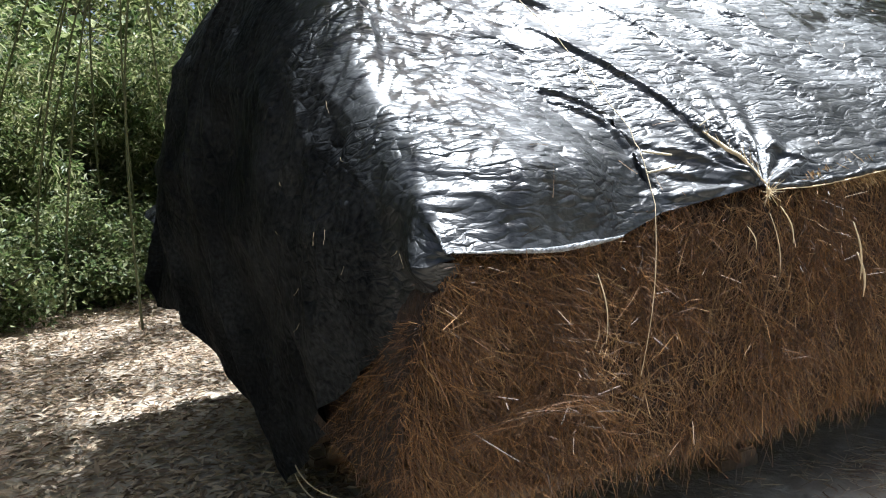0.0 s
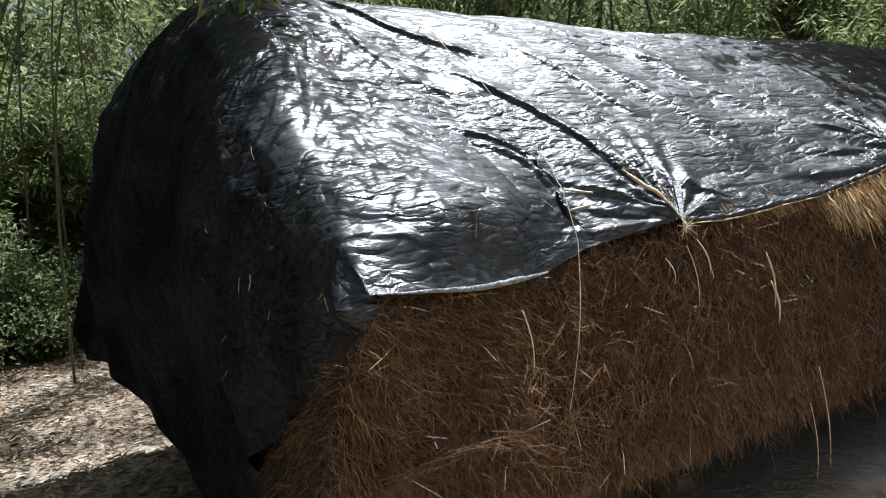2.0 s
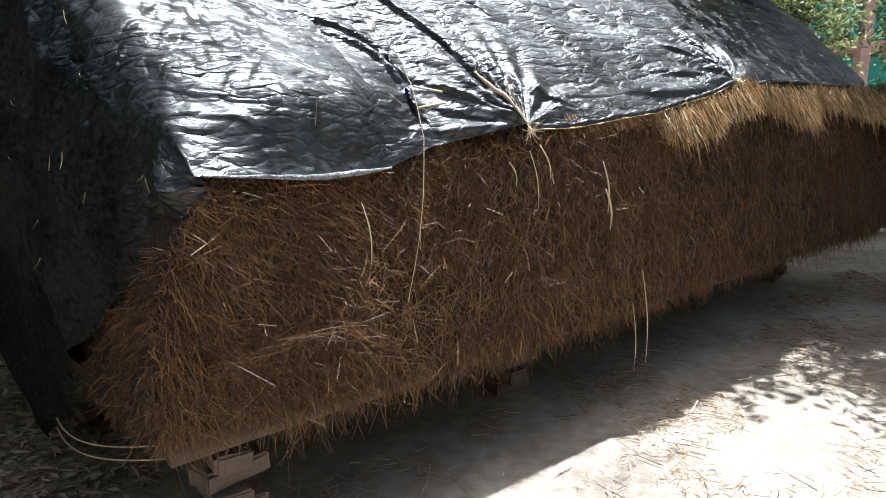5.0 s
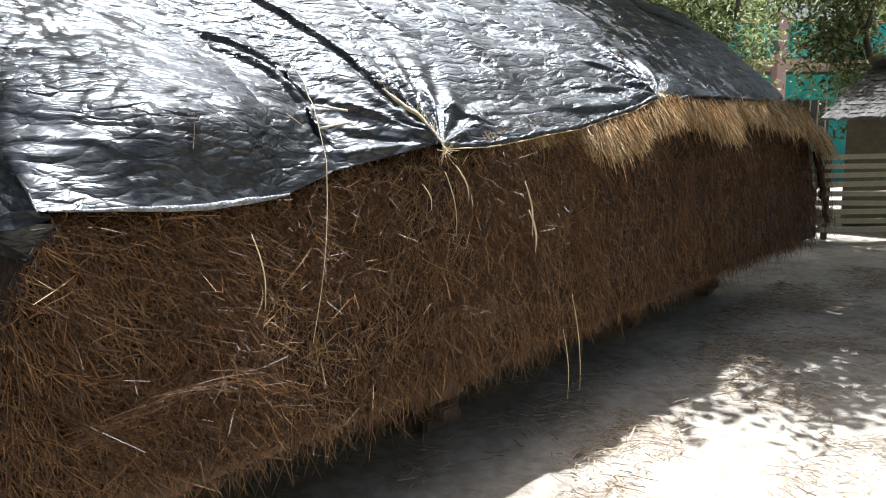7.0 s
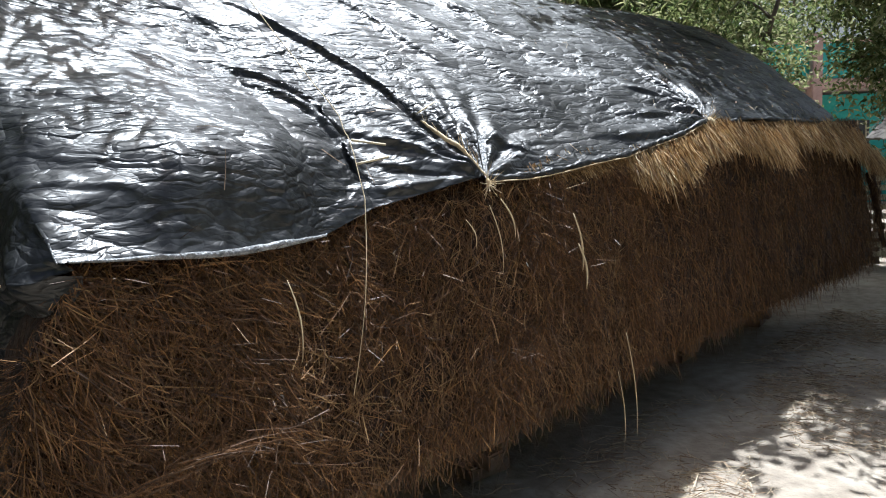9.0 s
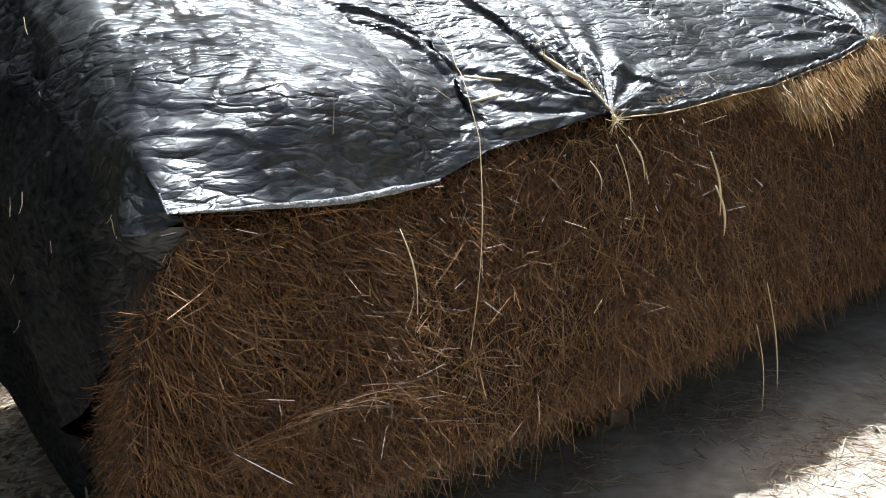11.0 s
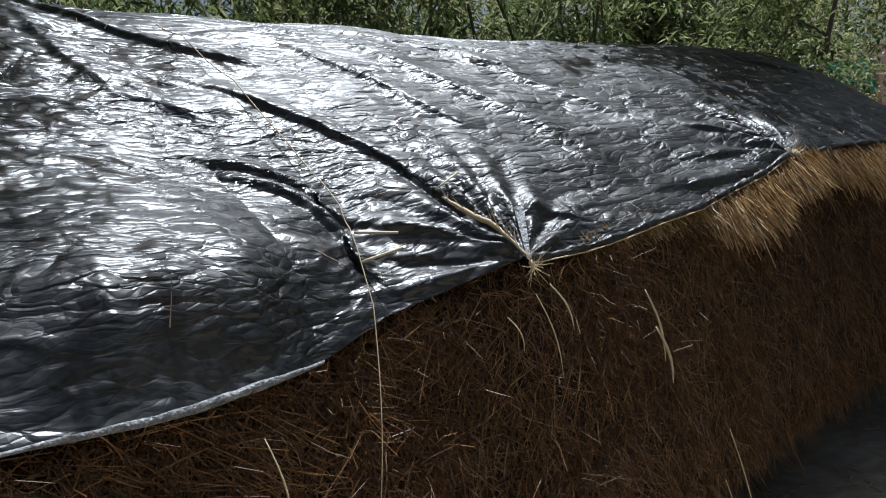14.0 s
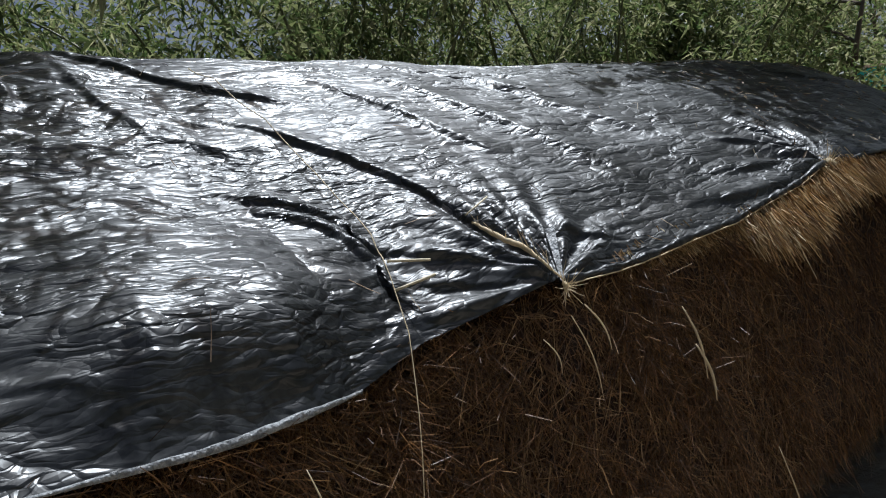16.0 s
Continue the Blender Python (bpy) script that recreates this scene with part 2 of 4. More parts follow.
def thing(name, label, category, group="", kind="", m=None, data=None):
    ob = tagged(new(name, data), label, category, group, kind)
    if m is not None:
        ob.matrix_world = m
    return ob

def part(name, data, parent, label=""):
    ob = tagged(new(name, data), label)
    ob.parent = parent
    return ob

def grid_faces(a, b, wrap=False):
    i, j = np.meshgrid(np.arange(a - 1), np.arange(b if wrap else b - 1), indexing="ij")
    k = (j + 1) % b
    return np.stack([i * b + j, (i + 1) * b + j, (i + 1) * b + k, i * b + k], -1).reshape(-1, 4)

def unit(a):
    return a / np.maximum(1e-9, np.linalg.norm(a, axis=-1, keepdims=True))

def strands(root, way, length, width, bend, steps=2):
    """Thin three-sided stalks from root along way, bent by the vectors bend towards their tips."""
    n = len(root)
    way = unit(way)
    side = unit(np.cross(way, rng.normal(size=(n, 3))))
    up = np.cross(way, side)
    rings = []
    for k in range(steps + 1):
        f = k / steps
        c = root + way * (length * f)[:, None] + bend * (f * f)
        r = (width * (1.0 - 0.55 * f))[:, None]
        for a in (0, 2.094, 4.189):
            rings.append(c + r * (side * math.cos(a) + up * math.sin(a)))
    V = np.stack(rings, 1).reshape(-1, 3)
    f = []
    for k in range(steps):
        for a in range(3):
            b = (a + 1) % 3
            f.append([3 * k + a, 3 * k + b, 3 * k + 3 + b, 3 * k + 3 + a])
    m = 3 * (steps + 1)
    F = (np.arange(n)[:, None, None] * m + np.array(f)[None]).reshape(-1, 4)
    return V, F

def leaves(root, way, length, width, droop=0.25):
    """Lance-shaped leaves folded along the midrib."""
    n = len(root)
    way = unit(way)
    side = unit(np.cross(way, np.array([0, 0, 1.0]) + 0.6 * rng.normal(size=(n, 3))))
    up = np.cross(side, way)
    L, W = length[:, None], width[:, None]
    mid = root + way * L * 0.42
    tip = root + way * L - np.array([0, 0, 1.0]) * L * droop
    V = np.stack([root, mid + side * W + up * W * 0.35, tip, mid - side * W + up * W * 0.35], 1).reshape(-1, 3)
    b = np.arange(n)[:, None] * 4
    F = np.concatenate([b + np.array([[0, 1, 2]]), b + np.array([[0, 2, 3]])])
    return V, F

def tube(points, radii, sides=8, nodes=False):
    """A tapered tube along points, with its ends closed."""
    P = np.asarray(points, float)
    T = unit(np.gradient(P, axis=0))
    ref = np.array([0.3, 0.9, 0.2])
    A = unit(np.cross(T, ref))
    B = np.cross(T, A)
    ang = np.linspace(0, 2 * np.pi, sides, endpoint=False)
    R = np.asarray(radii, float)[:, None, None]
    V = P[:, None] + R * (A[:, None] * np.cos(ang)[None, :, None] + B[:, None] * np.sin(ang)[None, :, None])
    k = len(P)
    F = grid_faces(k, sides, True)
    V = np.concatenate([V.reshape(-1, 3), P[:1], P[-1:]])
    j = np.arange(sides)
    c0 = np.stack([np.full(sides, k * sides), j, (j + 1) % sides], 1)
    c1 = np.stack([np.full(sides, k * sides + 1), (k - 1) * sides + (j + 1) % sides, (k - 1) * sides + j], 1)
    return V, [F, np.concatenate([c0, c1])]

def join(items):
    """Joins several (V, faces) into one."""
    Vs, quads, tris, o = [], [], [], 0
    for V, F in items:
        for f in (F if isinstance(F, list) else [F]):
            (quads if f.shape[1] == 4 else tris).append(f + o)
        Vs.append(V)
        o += len(V)
    return np.concatenate(Vs), [np.concatenate(x) for x in (quads, tris) if x]

def box_mesh(name, size, mat, bevel=0.01, jitter=0.0, seed=1):
    bm = bmesh.new()
    bmesh.ops.create_cube(bm, size=1)
    bmesh.ops.scale(bm, vec=size, verts=bm.verts)
    bmesh.ops.bevel(bm, geom=list(bm.edges), offset=bevel, segments=2, affect="EDGES")
    if jitter:
        r = random.Random(seed)
        for v in bm.verts:
            v.co += Vector((r.uniform(-1, 1), r.uniform(-1, 1), r.uniform(-1, 1))) * jitter
    me = bpy.data.meshes.new(name)
    bm.to_mesh(me)
    bm.free()
    me.materials.append(mat)
    return me

def value_noise(P, seed=0):
    """Smooth noise of about -1 to 1 at an n x 3 array of places."""
    i = np.floor(P).astype(np.int64)
    f = P - i
    f = f * f * (3 - 2 * f)
    out = np.zeros(len(P))
    for dx in (0, 1):
        for dy in (0, 1):
            for dz in (0, 1):
                h = ((i[:, 0] + dx) * 374761393 + (i[:, 1] + dy) * 668265263 + (i[:, 2] + dz) * 2147483647 + seed * 144665) & 0x7FFFFFFF
                h = ((h ^ (h >> 13)) * 1274126177) & 0x7FFFFFFF
                val = ((h ^ (h >> 16)) & 0xFFFF) / 32767.5 - 1
                w = (f[:, 0] if dx else 1 - f[:, 0]) * (f[:, 1] if dy else 1 - f[:, 1]) * (f[:, 2] if dz else 1 - f[:, 2])
                out += w * val
    return out

# ground -------------------------------------------------------------
def build_ground():
    n = 190
    a = np.linspace(-1, 1, n)
    c = np.sinh(a * 7.2) / np.sinh(7.2) * 600
    X, Y = np.meshgrid(c + 1.0, c + 4.0, indexing="ij")
    P = np.stack([X.ravel(), Y.ravel(), np.zeros(n * n)], 1)
    P[:, 2] = 0.018 * value_noise(P * 1.3, 3) + 0.008 * value_noise(P * 5, 4) - 0.012
    thing("ground", "trodden grey-brown earth yard strewn with straw and dry leaves", "ground", kind="structure", data=mesh_np("ground", P, grid_faces(n, n), EARTH, True))
build_ground()

# the stack: plan s along it, w across it, z up ------------------------
EAVE_S = [-0.1, 0.0, 0.4, 0.73, 0.95, 1.41, 1.88, 2.34, 2.9, 3.2, 3.84, 4.72, 5.5, 6.8]
EAVE_W = [-0.02, 0.0, 0.08, 0.16, 0.17, 0.11, 0.10, 0.09, 0.10, 0.11, 0.10, 0.10, 0.12, 0.5]
EAVE_Z = [1.29, 1.29, 1.27, 1.28, 1.34, 1.42, 1.44, 1.49, 1.59, 1.655, 1.68, 1.69, 1.72, 1.80]
RIDGE_S = [-0.1, 0.0, 0.4, 1.0, 3.0, 5.0, 6.0, 6.8]
RIDGE_Z = [2.56, 2.59, 2.65, 2.65, 2.67, 2.76, 2.77, 2.70]
RIDGE_W, REAR_W, REAR_Z = 1.7, 3.3, 1.45

def roof(s, q):
    """The lie of the roof at s; q from 0 (front eave) over 1 (ridge) to 2 (rear eave)."""
    ew, ez, rz = np.interp(s, EAVE_S, EAVE_W), np.interp(s, EAVE_S, EAVE_Z), np.interp(s, RIDGE_S, RIDGE_Z)
    front = q <= 1
    f = np.where(front, q, 2 - q)
    w = np.where(front, ew + (RIDGE_W - ew) * f, REAR_W + (RIDGE_W - REAR_W) * f)
    bulge = np.clip(1.4 - np.abs(s - 0.45) / 0.36, 0, 1) ** 0.8
    w = w - np.where(front, 0.19 * bulge * np.exp(-((f - 0.145) / np.where(f < 0.145, 0.115, 0.085)) ** 2), 0)
    low = np.where(front, ez, REAR_Z)
    z = low + (rz - low) * (1 - (1 - f) ** 1.42) - 0.05 * f ** 10
    return np.stack([s, w, z], -1)

def fold(s, w, pts, width, height):
    """A long fold along the line pts (s, w): steep on its near side, easy on its far side."""
    best, side, along = np.full(s.shape, 9.0), np.zeros(s.shape), np.zeros(s.shape)
    n = len(pts) - 1
    for k in range(n):
        (a, b), (c, d) = pts[k], pts[k + 1]
        L = math.hypot(c - a, d - b)
        t = np.clip(((s - a) * (c - a) + (w - b) * (d - b)) / L ** 2, 0, 1)
        dx, dy = s - (a + t * (c - a)), w - (b + t * (d - b))
        dist = np.hypot(dx, dy)
        near = dist < best
        best = np.where(near, dist, best)
        side = np.where(near, np.sign(dx * (d - b) - dy * (c - a)), side)
        along = np.where(near, (k + t) / n, along)
    u = best / width
    taper = np.minimum(1, 8 * along + 0.35) * np.minimum(1, 3.5 * (1 - along))
    return height * taper * np.where(side > 0, np.exp(-u * u * 0.25), np.exp(-u * u * 4.0))

FOLDS = [
    ([(1.40, 0.12), (1.35, 0.27), (1.27, 0.49), (1.12, 0.68), (0.92, 0.86), (0.78, 0.95)], 0.022, 0.021),
    ([(1.10, 1.00), (0.92, 1.08), (0.69, 1.25), (0.55, 1.42), (0.40, 1.60)], 0.026, 0.023),
    ([(0.95, 0.78), (0.77, 0.79), (0.58, 0.86), (0.49, 1.01), (0.45, 1.22), (0.36, 1.53)], 0.040, 0.014),
    ([(0.98, 0.25), (0.93, 0.36), (0.85, 0.47), (0.72, 0.56)], 0.020, 0.024),
    ([(1.00, 0.37), (0.93, 0.48), (0.80, 0.58), (0.62, 0.64)], 0.018, 0.022),
    ([(1.39, 0.13), (1.28, 0.22), (1.15, 0.29), (1.00, 0.38)], 0.020, 0.026),
    ([(1.38, 0.12), (1.23, 0.19), (1.12, 0.23), (0.99, 0.29)], 0.018, 0.020),
    ([(1.38, 0.12), (1.25, 0.15), (1.10, 0.17), (0.98, 0.20)], 0.016, 0.016),
    ([(1.75, 0.18), (1.60, 0.24), (1.47, 0.20)], 0.022, 0.020),
    ([(3.16, 0.12), (2.86, 0.12), (2.50, 0.15), (2.20, 0.20)], 0.026, 0.026),
    ([(3.16, 0.14), (2.97, 0.19), (2.53, 0.27)], 0.026, 0.026),
    ([(3.14, 0.18), (3.00, 0.30), (2.80, 0.42)], 0.026, 0.026),
    ([(0.00, 1.45), (0.06, 1.10), (0.10, 0.82), (0.06, 0.60)], 0.045, 0.035),
    ([(0.10, 1.50), (0.22, 1.20), (0.26, 0.95)], 0.035, 0.028),
    ([(2.60, 0.50), (2.30, 0.85), (2.05, 1.25)], 0.05, 0.018),
    ([(2.10, 0.45), (1.85, 0.80), (1.60, 1.20)], 0.05, 0.018),
    ([(1.70, 0.55), (1.50, 0.85), (1.25, 1.25)], 0.045, 0.016),
]

def wrinkle(P):
    """How far the sheet stands out at its places: folds gathered at the ties, long creases and crumple."""
    s, w = P[:, 0], P[:, 1]
    h = np.zeros(len(P))
    for ts, tw, amp, n in ((1.41, 0.11, 0.014, 15.0), (3.2, 0.11, 0.020, 13.0), (0.05, 1.6, 0.02, 9.0)):
        d = np.hypot(s - ts, w - tw)
        ang = np.arctan2(w - tw, s - ts)
        h += amp * np.exp(-((d - 0.16) / 0.20) ** 2) * np.sin(ang * n + 2.0 * value_noise(np.stack([ang * 2, d * 2, d * 0], 1), 11))
    for pts, wd, ht in FOLDS:
        h += fold(s, w, pts, wd, ht)
    Q = np.stack([s * 1.0 + w * 0.35, w * 2.2 - s * 0.5, P[:, 2] * 0.5], 1)
    h += 0.014 * value_noise(Q * 1.8, 21) + 0.006 * value_noise(Q * 4.6, 22)
    # crumple: long sharp ridges, level along the low part and slanting down the slope higher up
    l = (w + P[:, 2]) * 0.95
    high = np.clip((w - 0.35) * 2.0 + (s - 1.0) * 0.5, 0, 1)
    calm = 1 - 0.75 * np.clip((s - 1.2) * 0.8, 0, 1) * np.clip(1.2 - w, 0, 1)
    for weight, ang, seed in ((1 - high, 0.08, 24), (high, 0.62, 27)):
        along, across = s * math.cos(ang) - l * math.sin(ang), s * math.sin(ang) + l * math.cos(ang)
        across = across + 0.10 * value_noise(np.stack([along * 3.5, across * 5, 0 * s], 1), seed + 9) + 0.03 * value_noise(np.stack([along * 11, across * 14, 0 * s], 1), seed + 10)
        for fa, fb, amp, k in ((1.8, 7.0, 0.009, 0), (4.5, 16.0, 0.0036, 1), (9.0, 33.0, 0.0020, 2), (19.0, 64.0, 0.0008, 3)):
            nz = value_noise(np.stack([along * fa, across * fb, 0 * s + k], 1), seed + k)
            h += weight * calm * amp * (1 - 2.2 * np.abs(nz)) * (0.5 + 0.5 * value_noise(np.stack([s * 2.2, w * 2.2, 0 * s], 1), seed + 5))
    return h

def build_tarp():
    a, b = 900, 430
    cols = np.concatenate([np.linspace(0, 1, 380, endpoint=False), np.linspace(1, 1.9, 50)])
    u, q = np.meshgrid(np.concatenate([np.linspace(0, 0.56, 690, endpoint=False), np.linspace(0.56, 1, 210)]), cols, indexing="ij")
    end = 5.35 + 1.25 * np.minimum(1, q) ** 0.6
    s = -0.02 + u * (end + 0.02)
    P = roof(s.ravel(), q.ravel())
    drop = np.clip((u.ravel() - 0.93) / 0.07, 0, 1)
    P[:, 2] -= 0.12 * drop ** 2 * np.minimum(1, q.ravel())
    G = P.reshape(a, b, 3)
    N = unit(np.cross(np.gradient(G, axis=0), np.gradient(G, axis=1))).reshape(-1, 3)
    P = P + N * (wrinkle(P) + 0.02)[:, None]
    # the flap that hangs over the end
    k = 130
    qs = cols
    first = P.reshape(a, b, 3)[0]
    kq = [0, 0.06, 0.15, 0.35, 0.55, 0.85, 1.05, 1.25, 1.5, 1.72, 1.9]
    low = np.stack([np.interp(qs, kq, v) for v in (
        [-0.01, -0.09, -0.13, -0.18, -0.18, -0.13, -0.36, -0.46, -0.60, -0.56, -0.63],
        [-0.01, 0.00, 0.15, 0.45, 0.80, 1.40, 1.80, 2.10, 2.80, 2.78, 3.14],
        [1.275, 1.18, 1.06, 0.80, 0.56, 0.08, 0.52, 0.80, 0.74, 1.22, 1.31])], -1)
    r = np.linspace(0, 1, k)[:, None, None]
    D = first[None] * (1 - r) + low[None] * r
    depth = np.clip((first[:, 2] - low[:, 2]) / 1.6, 0, 1) ** 1.2
    full = np.interp(qs, [0, 0.25, 0.8, 1.0, 1.15, 1.4, 1.9], [0.18, 0.55, 0.75, 0.85, 1.0, 0.6, 0.0])
    D[..., 0] -= np.interp(r[..., 0], [0, 0.04, 0.1, 0.25, 0.5, 0.8, 1], [0, 0.10, 0.22, 0.35, 0.36, 0.16, 0]) * (depth * full)[None]
    flat = D.reshape(-1, 3)
    rr = np.repeat(np.linspace(0, 1, k), b)
    qq = np.tile(qs, k)
    warp = value_noise(np.stack([qq * 3, rr * 2, rr * 0], 1), 31)
    pleat = 0.045 * rr * (1 - 2 * np.abs(np.sin(qq * 7.5 + 1.2 * warp))) + 0.018 * rr * np.sin(qq * 31 + 3 * warp)
    pleat += (0.025 * value_noise(flat * 3, 33) + 0.012 * (1 - 2 * np.abs(value_noise(flat * np.array([8, 8, 3.5]), 34))) + 0.006 * (1 - 2 * np.abs(value_noise(flat * np.array([20, 20, 8]), 35)))) * np.minimum(1, rr * 6)
    flat[:, 0] -= pleat * np.minimum(1, rr * 5)
    whole = np.concatenate([flat.reshape(k, b, 3)[:0:-1], P.reshape(a, b, 3)])
    seam = k - 1
    for _ in range(30):
        lo, hi = seam - 5, seam + 6
        whole[lo:hi] = 0.5 * whole[lo:hi] + 0.25 * (whole[lo - 1:hi - 1] + whole[lo + 1:hi + 1])
    ob = thing("tarpaulin", "creased black polythene sheet tied down over the straw stack", "tarpaulin", m=STACK)
    part("sheet", mesh_np("sheet", whole.reshape(-1, 3), grid_faces(k - 1 + a, b), TARP, True), ob)
    return P.reshape(a, b, 3), flat.reshape(k, b, 3)
TARP_GRID, FLAP_GRID = build_tarp()

def side_w(s, z):
    """The front face of the straw."""
    ew = np.minimum(np.interp(s, EAVE_S, EAVE_W), 0.17)
    base = np.interp(z, [0.3, 0.45, 0.8, 1.2, 1.75], [0.18, 0.075, 0.06, 0.10, 0.15])
    return base + np.clip((z - 0.6) / 0.6, 0, 1) * (ew - 0.10)

def foot_z(s):
    """The height of the straw's underside."""
    return np.interp(s, [-0.15, 0.4, 1.0, 2.0, 3.0, 4.2, 6.0], [0.565, 0.505, 0.49, 0.50, 0.52, 0.53, 0.52])

def end_s(z):
    """Where the front face turns the corner into the near end."""
    return np.interp(z, [0.5, 0.9, 1.05, 1.16, 1.28], [-0.17, -0.145, -0.115, -0.075, 0.01])

def build_stack():
    ob = thing("straw_stack", "long stack of brown rice straw raised on logs and bricks", "straw stack", m=STACK)
    a = 150
    S = np.linspace(-0.16, 6.42, a)
    rows = []
    for s in S:
        ez = float(np.interp(s, EAVE_S, EAVE_Z)) - 0.05
        f0 = float(foot_z(s))
        fz = f0 + (ez - f0) * np.linspace(0, 1, 26)
        front = np.stack([np.full(26, s), side_w(np.full(26, s), fz), fz], 1)
        qs = np.linspace(0.04, 1.96, 40)
        top = roof(np.full(40, s), qs)
        top[:, 2] -= 0.05 + 0.22 * min(1.0, max(0.0, (s - 5.5) / 0.9))
        rear = np.array([[s, 3.25, 1.3], [s, 3.2, 0.8], [s, 3.0, f0 + 0.04], [s, 1.5, f0], [s, 0.4, f0 - 0.01]])
        rows.append(np.concatenate([front, top, rear]))
    R = np.array(rows)
    # the end is rounded
    taper = np.clip((S + 0.14) / 0.12, 0, 1)[:, None]
    R[:, :, 2] = R[:, :, 2] * (0.98 + 0.02 * taper)
    R[:, :, 0] = np.maximum(R[:, :, 0], end_s(R[:, :, 2]) + 0.02)
    b = R.shape[1]
    V = R.reshape(-1, 3)
    nz = value_noise(V * np.array([9, 9, 4]), 41) * 0.03 + value_noise(V * 22, 42) * 0.012
    V[:, 1] += np.where(V[:, 1] < 1, np.abs(nz), 0)
    F = grid_faces(a, b, True)
    c = len(V)
    V = np.concatenate([V, R[0].mean(0)[None], R[-1].mean(0)[None]])
    j = np.arange(b)
    caps = np.concatenate([np.stack([np.full(b, c), (j + 1) % b, j], 1), np.stack([np.full(b, c + 1), (a - 1) * b + j, (a - 1) * b + (j + 1) % b], 1)])
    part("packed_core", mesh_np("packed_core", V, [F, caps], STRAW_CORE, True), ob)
    # loose stalks of the front face
    n = 62000
    s = np.where(rng.random(n) < 0.62, rng.uniform(-0.16, 2.6, n), rng.uniform(2.6, 6.42, n))
    ez = np.interp(s, EAVE_S, EAVE_Z)
    foot = foot_z(s) + 0.015
    z = foot + (ez - foot + 0.02) * rng.random(n) ** 0.9
    s = np.where(s < end_s(z), rng.uniform(0.02, 2.6, n), s)
    w = side_w(s, z) + rng.uniform(-0.015, 0.03, n)
    clump = value_noise(np.stack([s * 6, z * 5, s * 0], 1), 51)
    w -= 0.03 * clump
    order = np.clip((s - 1.0) / 2.5, 0, 1) * np.clip((1.0 - z) * 2 + 0.3, 0.2, 1)
    way = np.stack([rng.normal(0, 0.85, n) * (1 - 0.5 * order) + 0.3 * clump, -0.16 - 0.3 * rng.random(n), -0.65 - 0.45 * order + 0.55 * rng.normal(size=n)], 1)
    way[:, 0] = np.where(s < 0.05, np.abs(way[:, 0]) * 0.6, way[:, 0])
    ln = rng.uniform(0.03, 0.105, n) * np.where(rng.random(n) < 0.06, 1.9, 1)
    bend = np.stack([rng.normal(0, 0.03, n), rng.normal(0.02, 0.02, n), -0.5 * ln * rng.random(n)], 1)
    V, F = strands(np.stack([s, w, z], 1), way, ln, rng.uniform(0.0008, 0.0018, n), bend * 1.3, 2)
    tagged(part("loose_straw", mesh_np("loose_straw", V, F, SHADED_STRAW), ob), kind="stuff")
    n = 10000
    s = np.where(rng.random(n) < 0.7, rng.uniform(-0.1, 2.6, n), rng.uniform(2.6, 6.4, n))
    ez = np.interp(s, EAVE_S, EAVE_Z)
    z = foot_z(s) + 0.03 + (ez - foot_z(s) - 0.03) * rng.random(n)
    s = np.maximum(s, end_s(z) + 0.02)
    w = side_w(s, z) - rng.uniform(-0.012, 0.018, n)
    way = np.stack([rng.normal(0, 0.75, n), -0.06 - 0.12 * rng.random(n), -0.75 + 0.5 * rng.normal(size=n)], 1)
    way[:, 0] = np.where(s < 0.1, np.abs(way[:, 0]) * 0.5, way[:, 0])
    ln = rng.uniform(0.03, 0.11, n) * np.where(rng.random(n) < 0.12, 1.6, 1)
    bend = np.stack([rng.normal(0, 0.035, n), rng.normal(0.0, 0.012, n), -0.3 * ln * rng.random(n)], 1)
    V, F = strands(np.stack([s, w, z], 1), way, ln, rng.uniform(0.0012, 0.0023, n), bend, 3)
    tagged(part("stray_straw", mesh_np("stray_straw", V, F, STALK), ob), kind="stuff")
    # a twisted hank lying across the face low down
    n = 30
    f0 = rng.uniform(0, 0.75, n)
    hank = lambda f: np.stack([-0.02 + 0.66 * f, -0.02 - 0.03 * np.sin(3.14 * f), 0.70 + 0.13 * np.sin(2.6 * f + 0.25)], 1)
    A = hank(f0) + rng.normal(size=(n, 3)) * np.array([0.01, 0.010, 0.018])
    B = hank(np.minimum(1, f0 + rng.uniform(0.2, 0.4, n))) + rng.normal(size=(n, 3)) * np.array([0.02, 0.012, 0.03])
    V, F = strands(A, B - A, np.linalg.norm(B - A, axis=1), rng.uniform(0.0009, 0.0015, n), np.stack([0 * f0, 0.012 * rng.normal(size=n), -0.05 * rng.random(n)], 1), 4)
    tagged(part("straw_hank", mesh_np("straw_hank", V, F, SHADED_STRAW), ob, "twisted hank of straw across the face"), kind="stuff")
    # fringe along the foot
    n = 9000
    s = rng.uniform(-0.16, 6.42, n)
    w = rng.uniform(0.05, 0.35, n)
    z = rng.uniform(0.0, 0.09, n) + foot_z(s)
    way = np.stack([rng.normal(0, 0.35, n), rng.normal(-0.1, 0.2, n), -np.ones(n)], 1)
    ln = rng.uniform(0.03, 0.10, n) * np.where(rng.random(n) < 0.05, 1.8, 1) + 0.03 * value_noise(np.stack([s * 5, s * 0, s * 0], 1), 52)
    V, F = strands(np.stack([s, w, z], 1), way, ln, rng.uniform(0.0009, 0.0018, n), 0.03 * rng.normal(size=(n, 3)))
    tagged(part("foot_fringe", mesh_np("foot_fringe", V, F, SHADED_STRAW), ob), kind="stuff")
    # the thatch that shows below the sheet's edge
    n = 21000
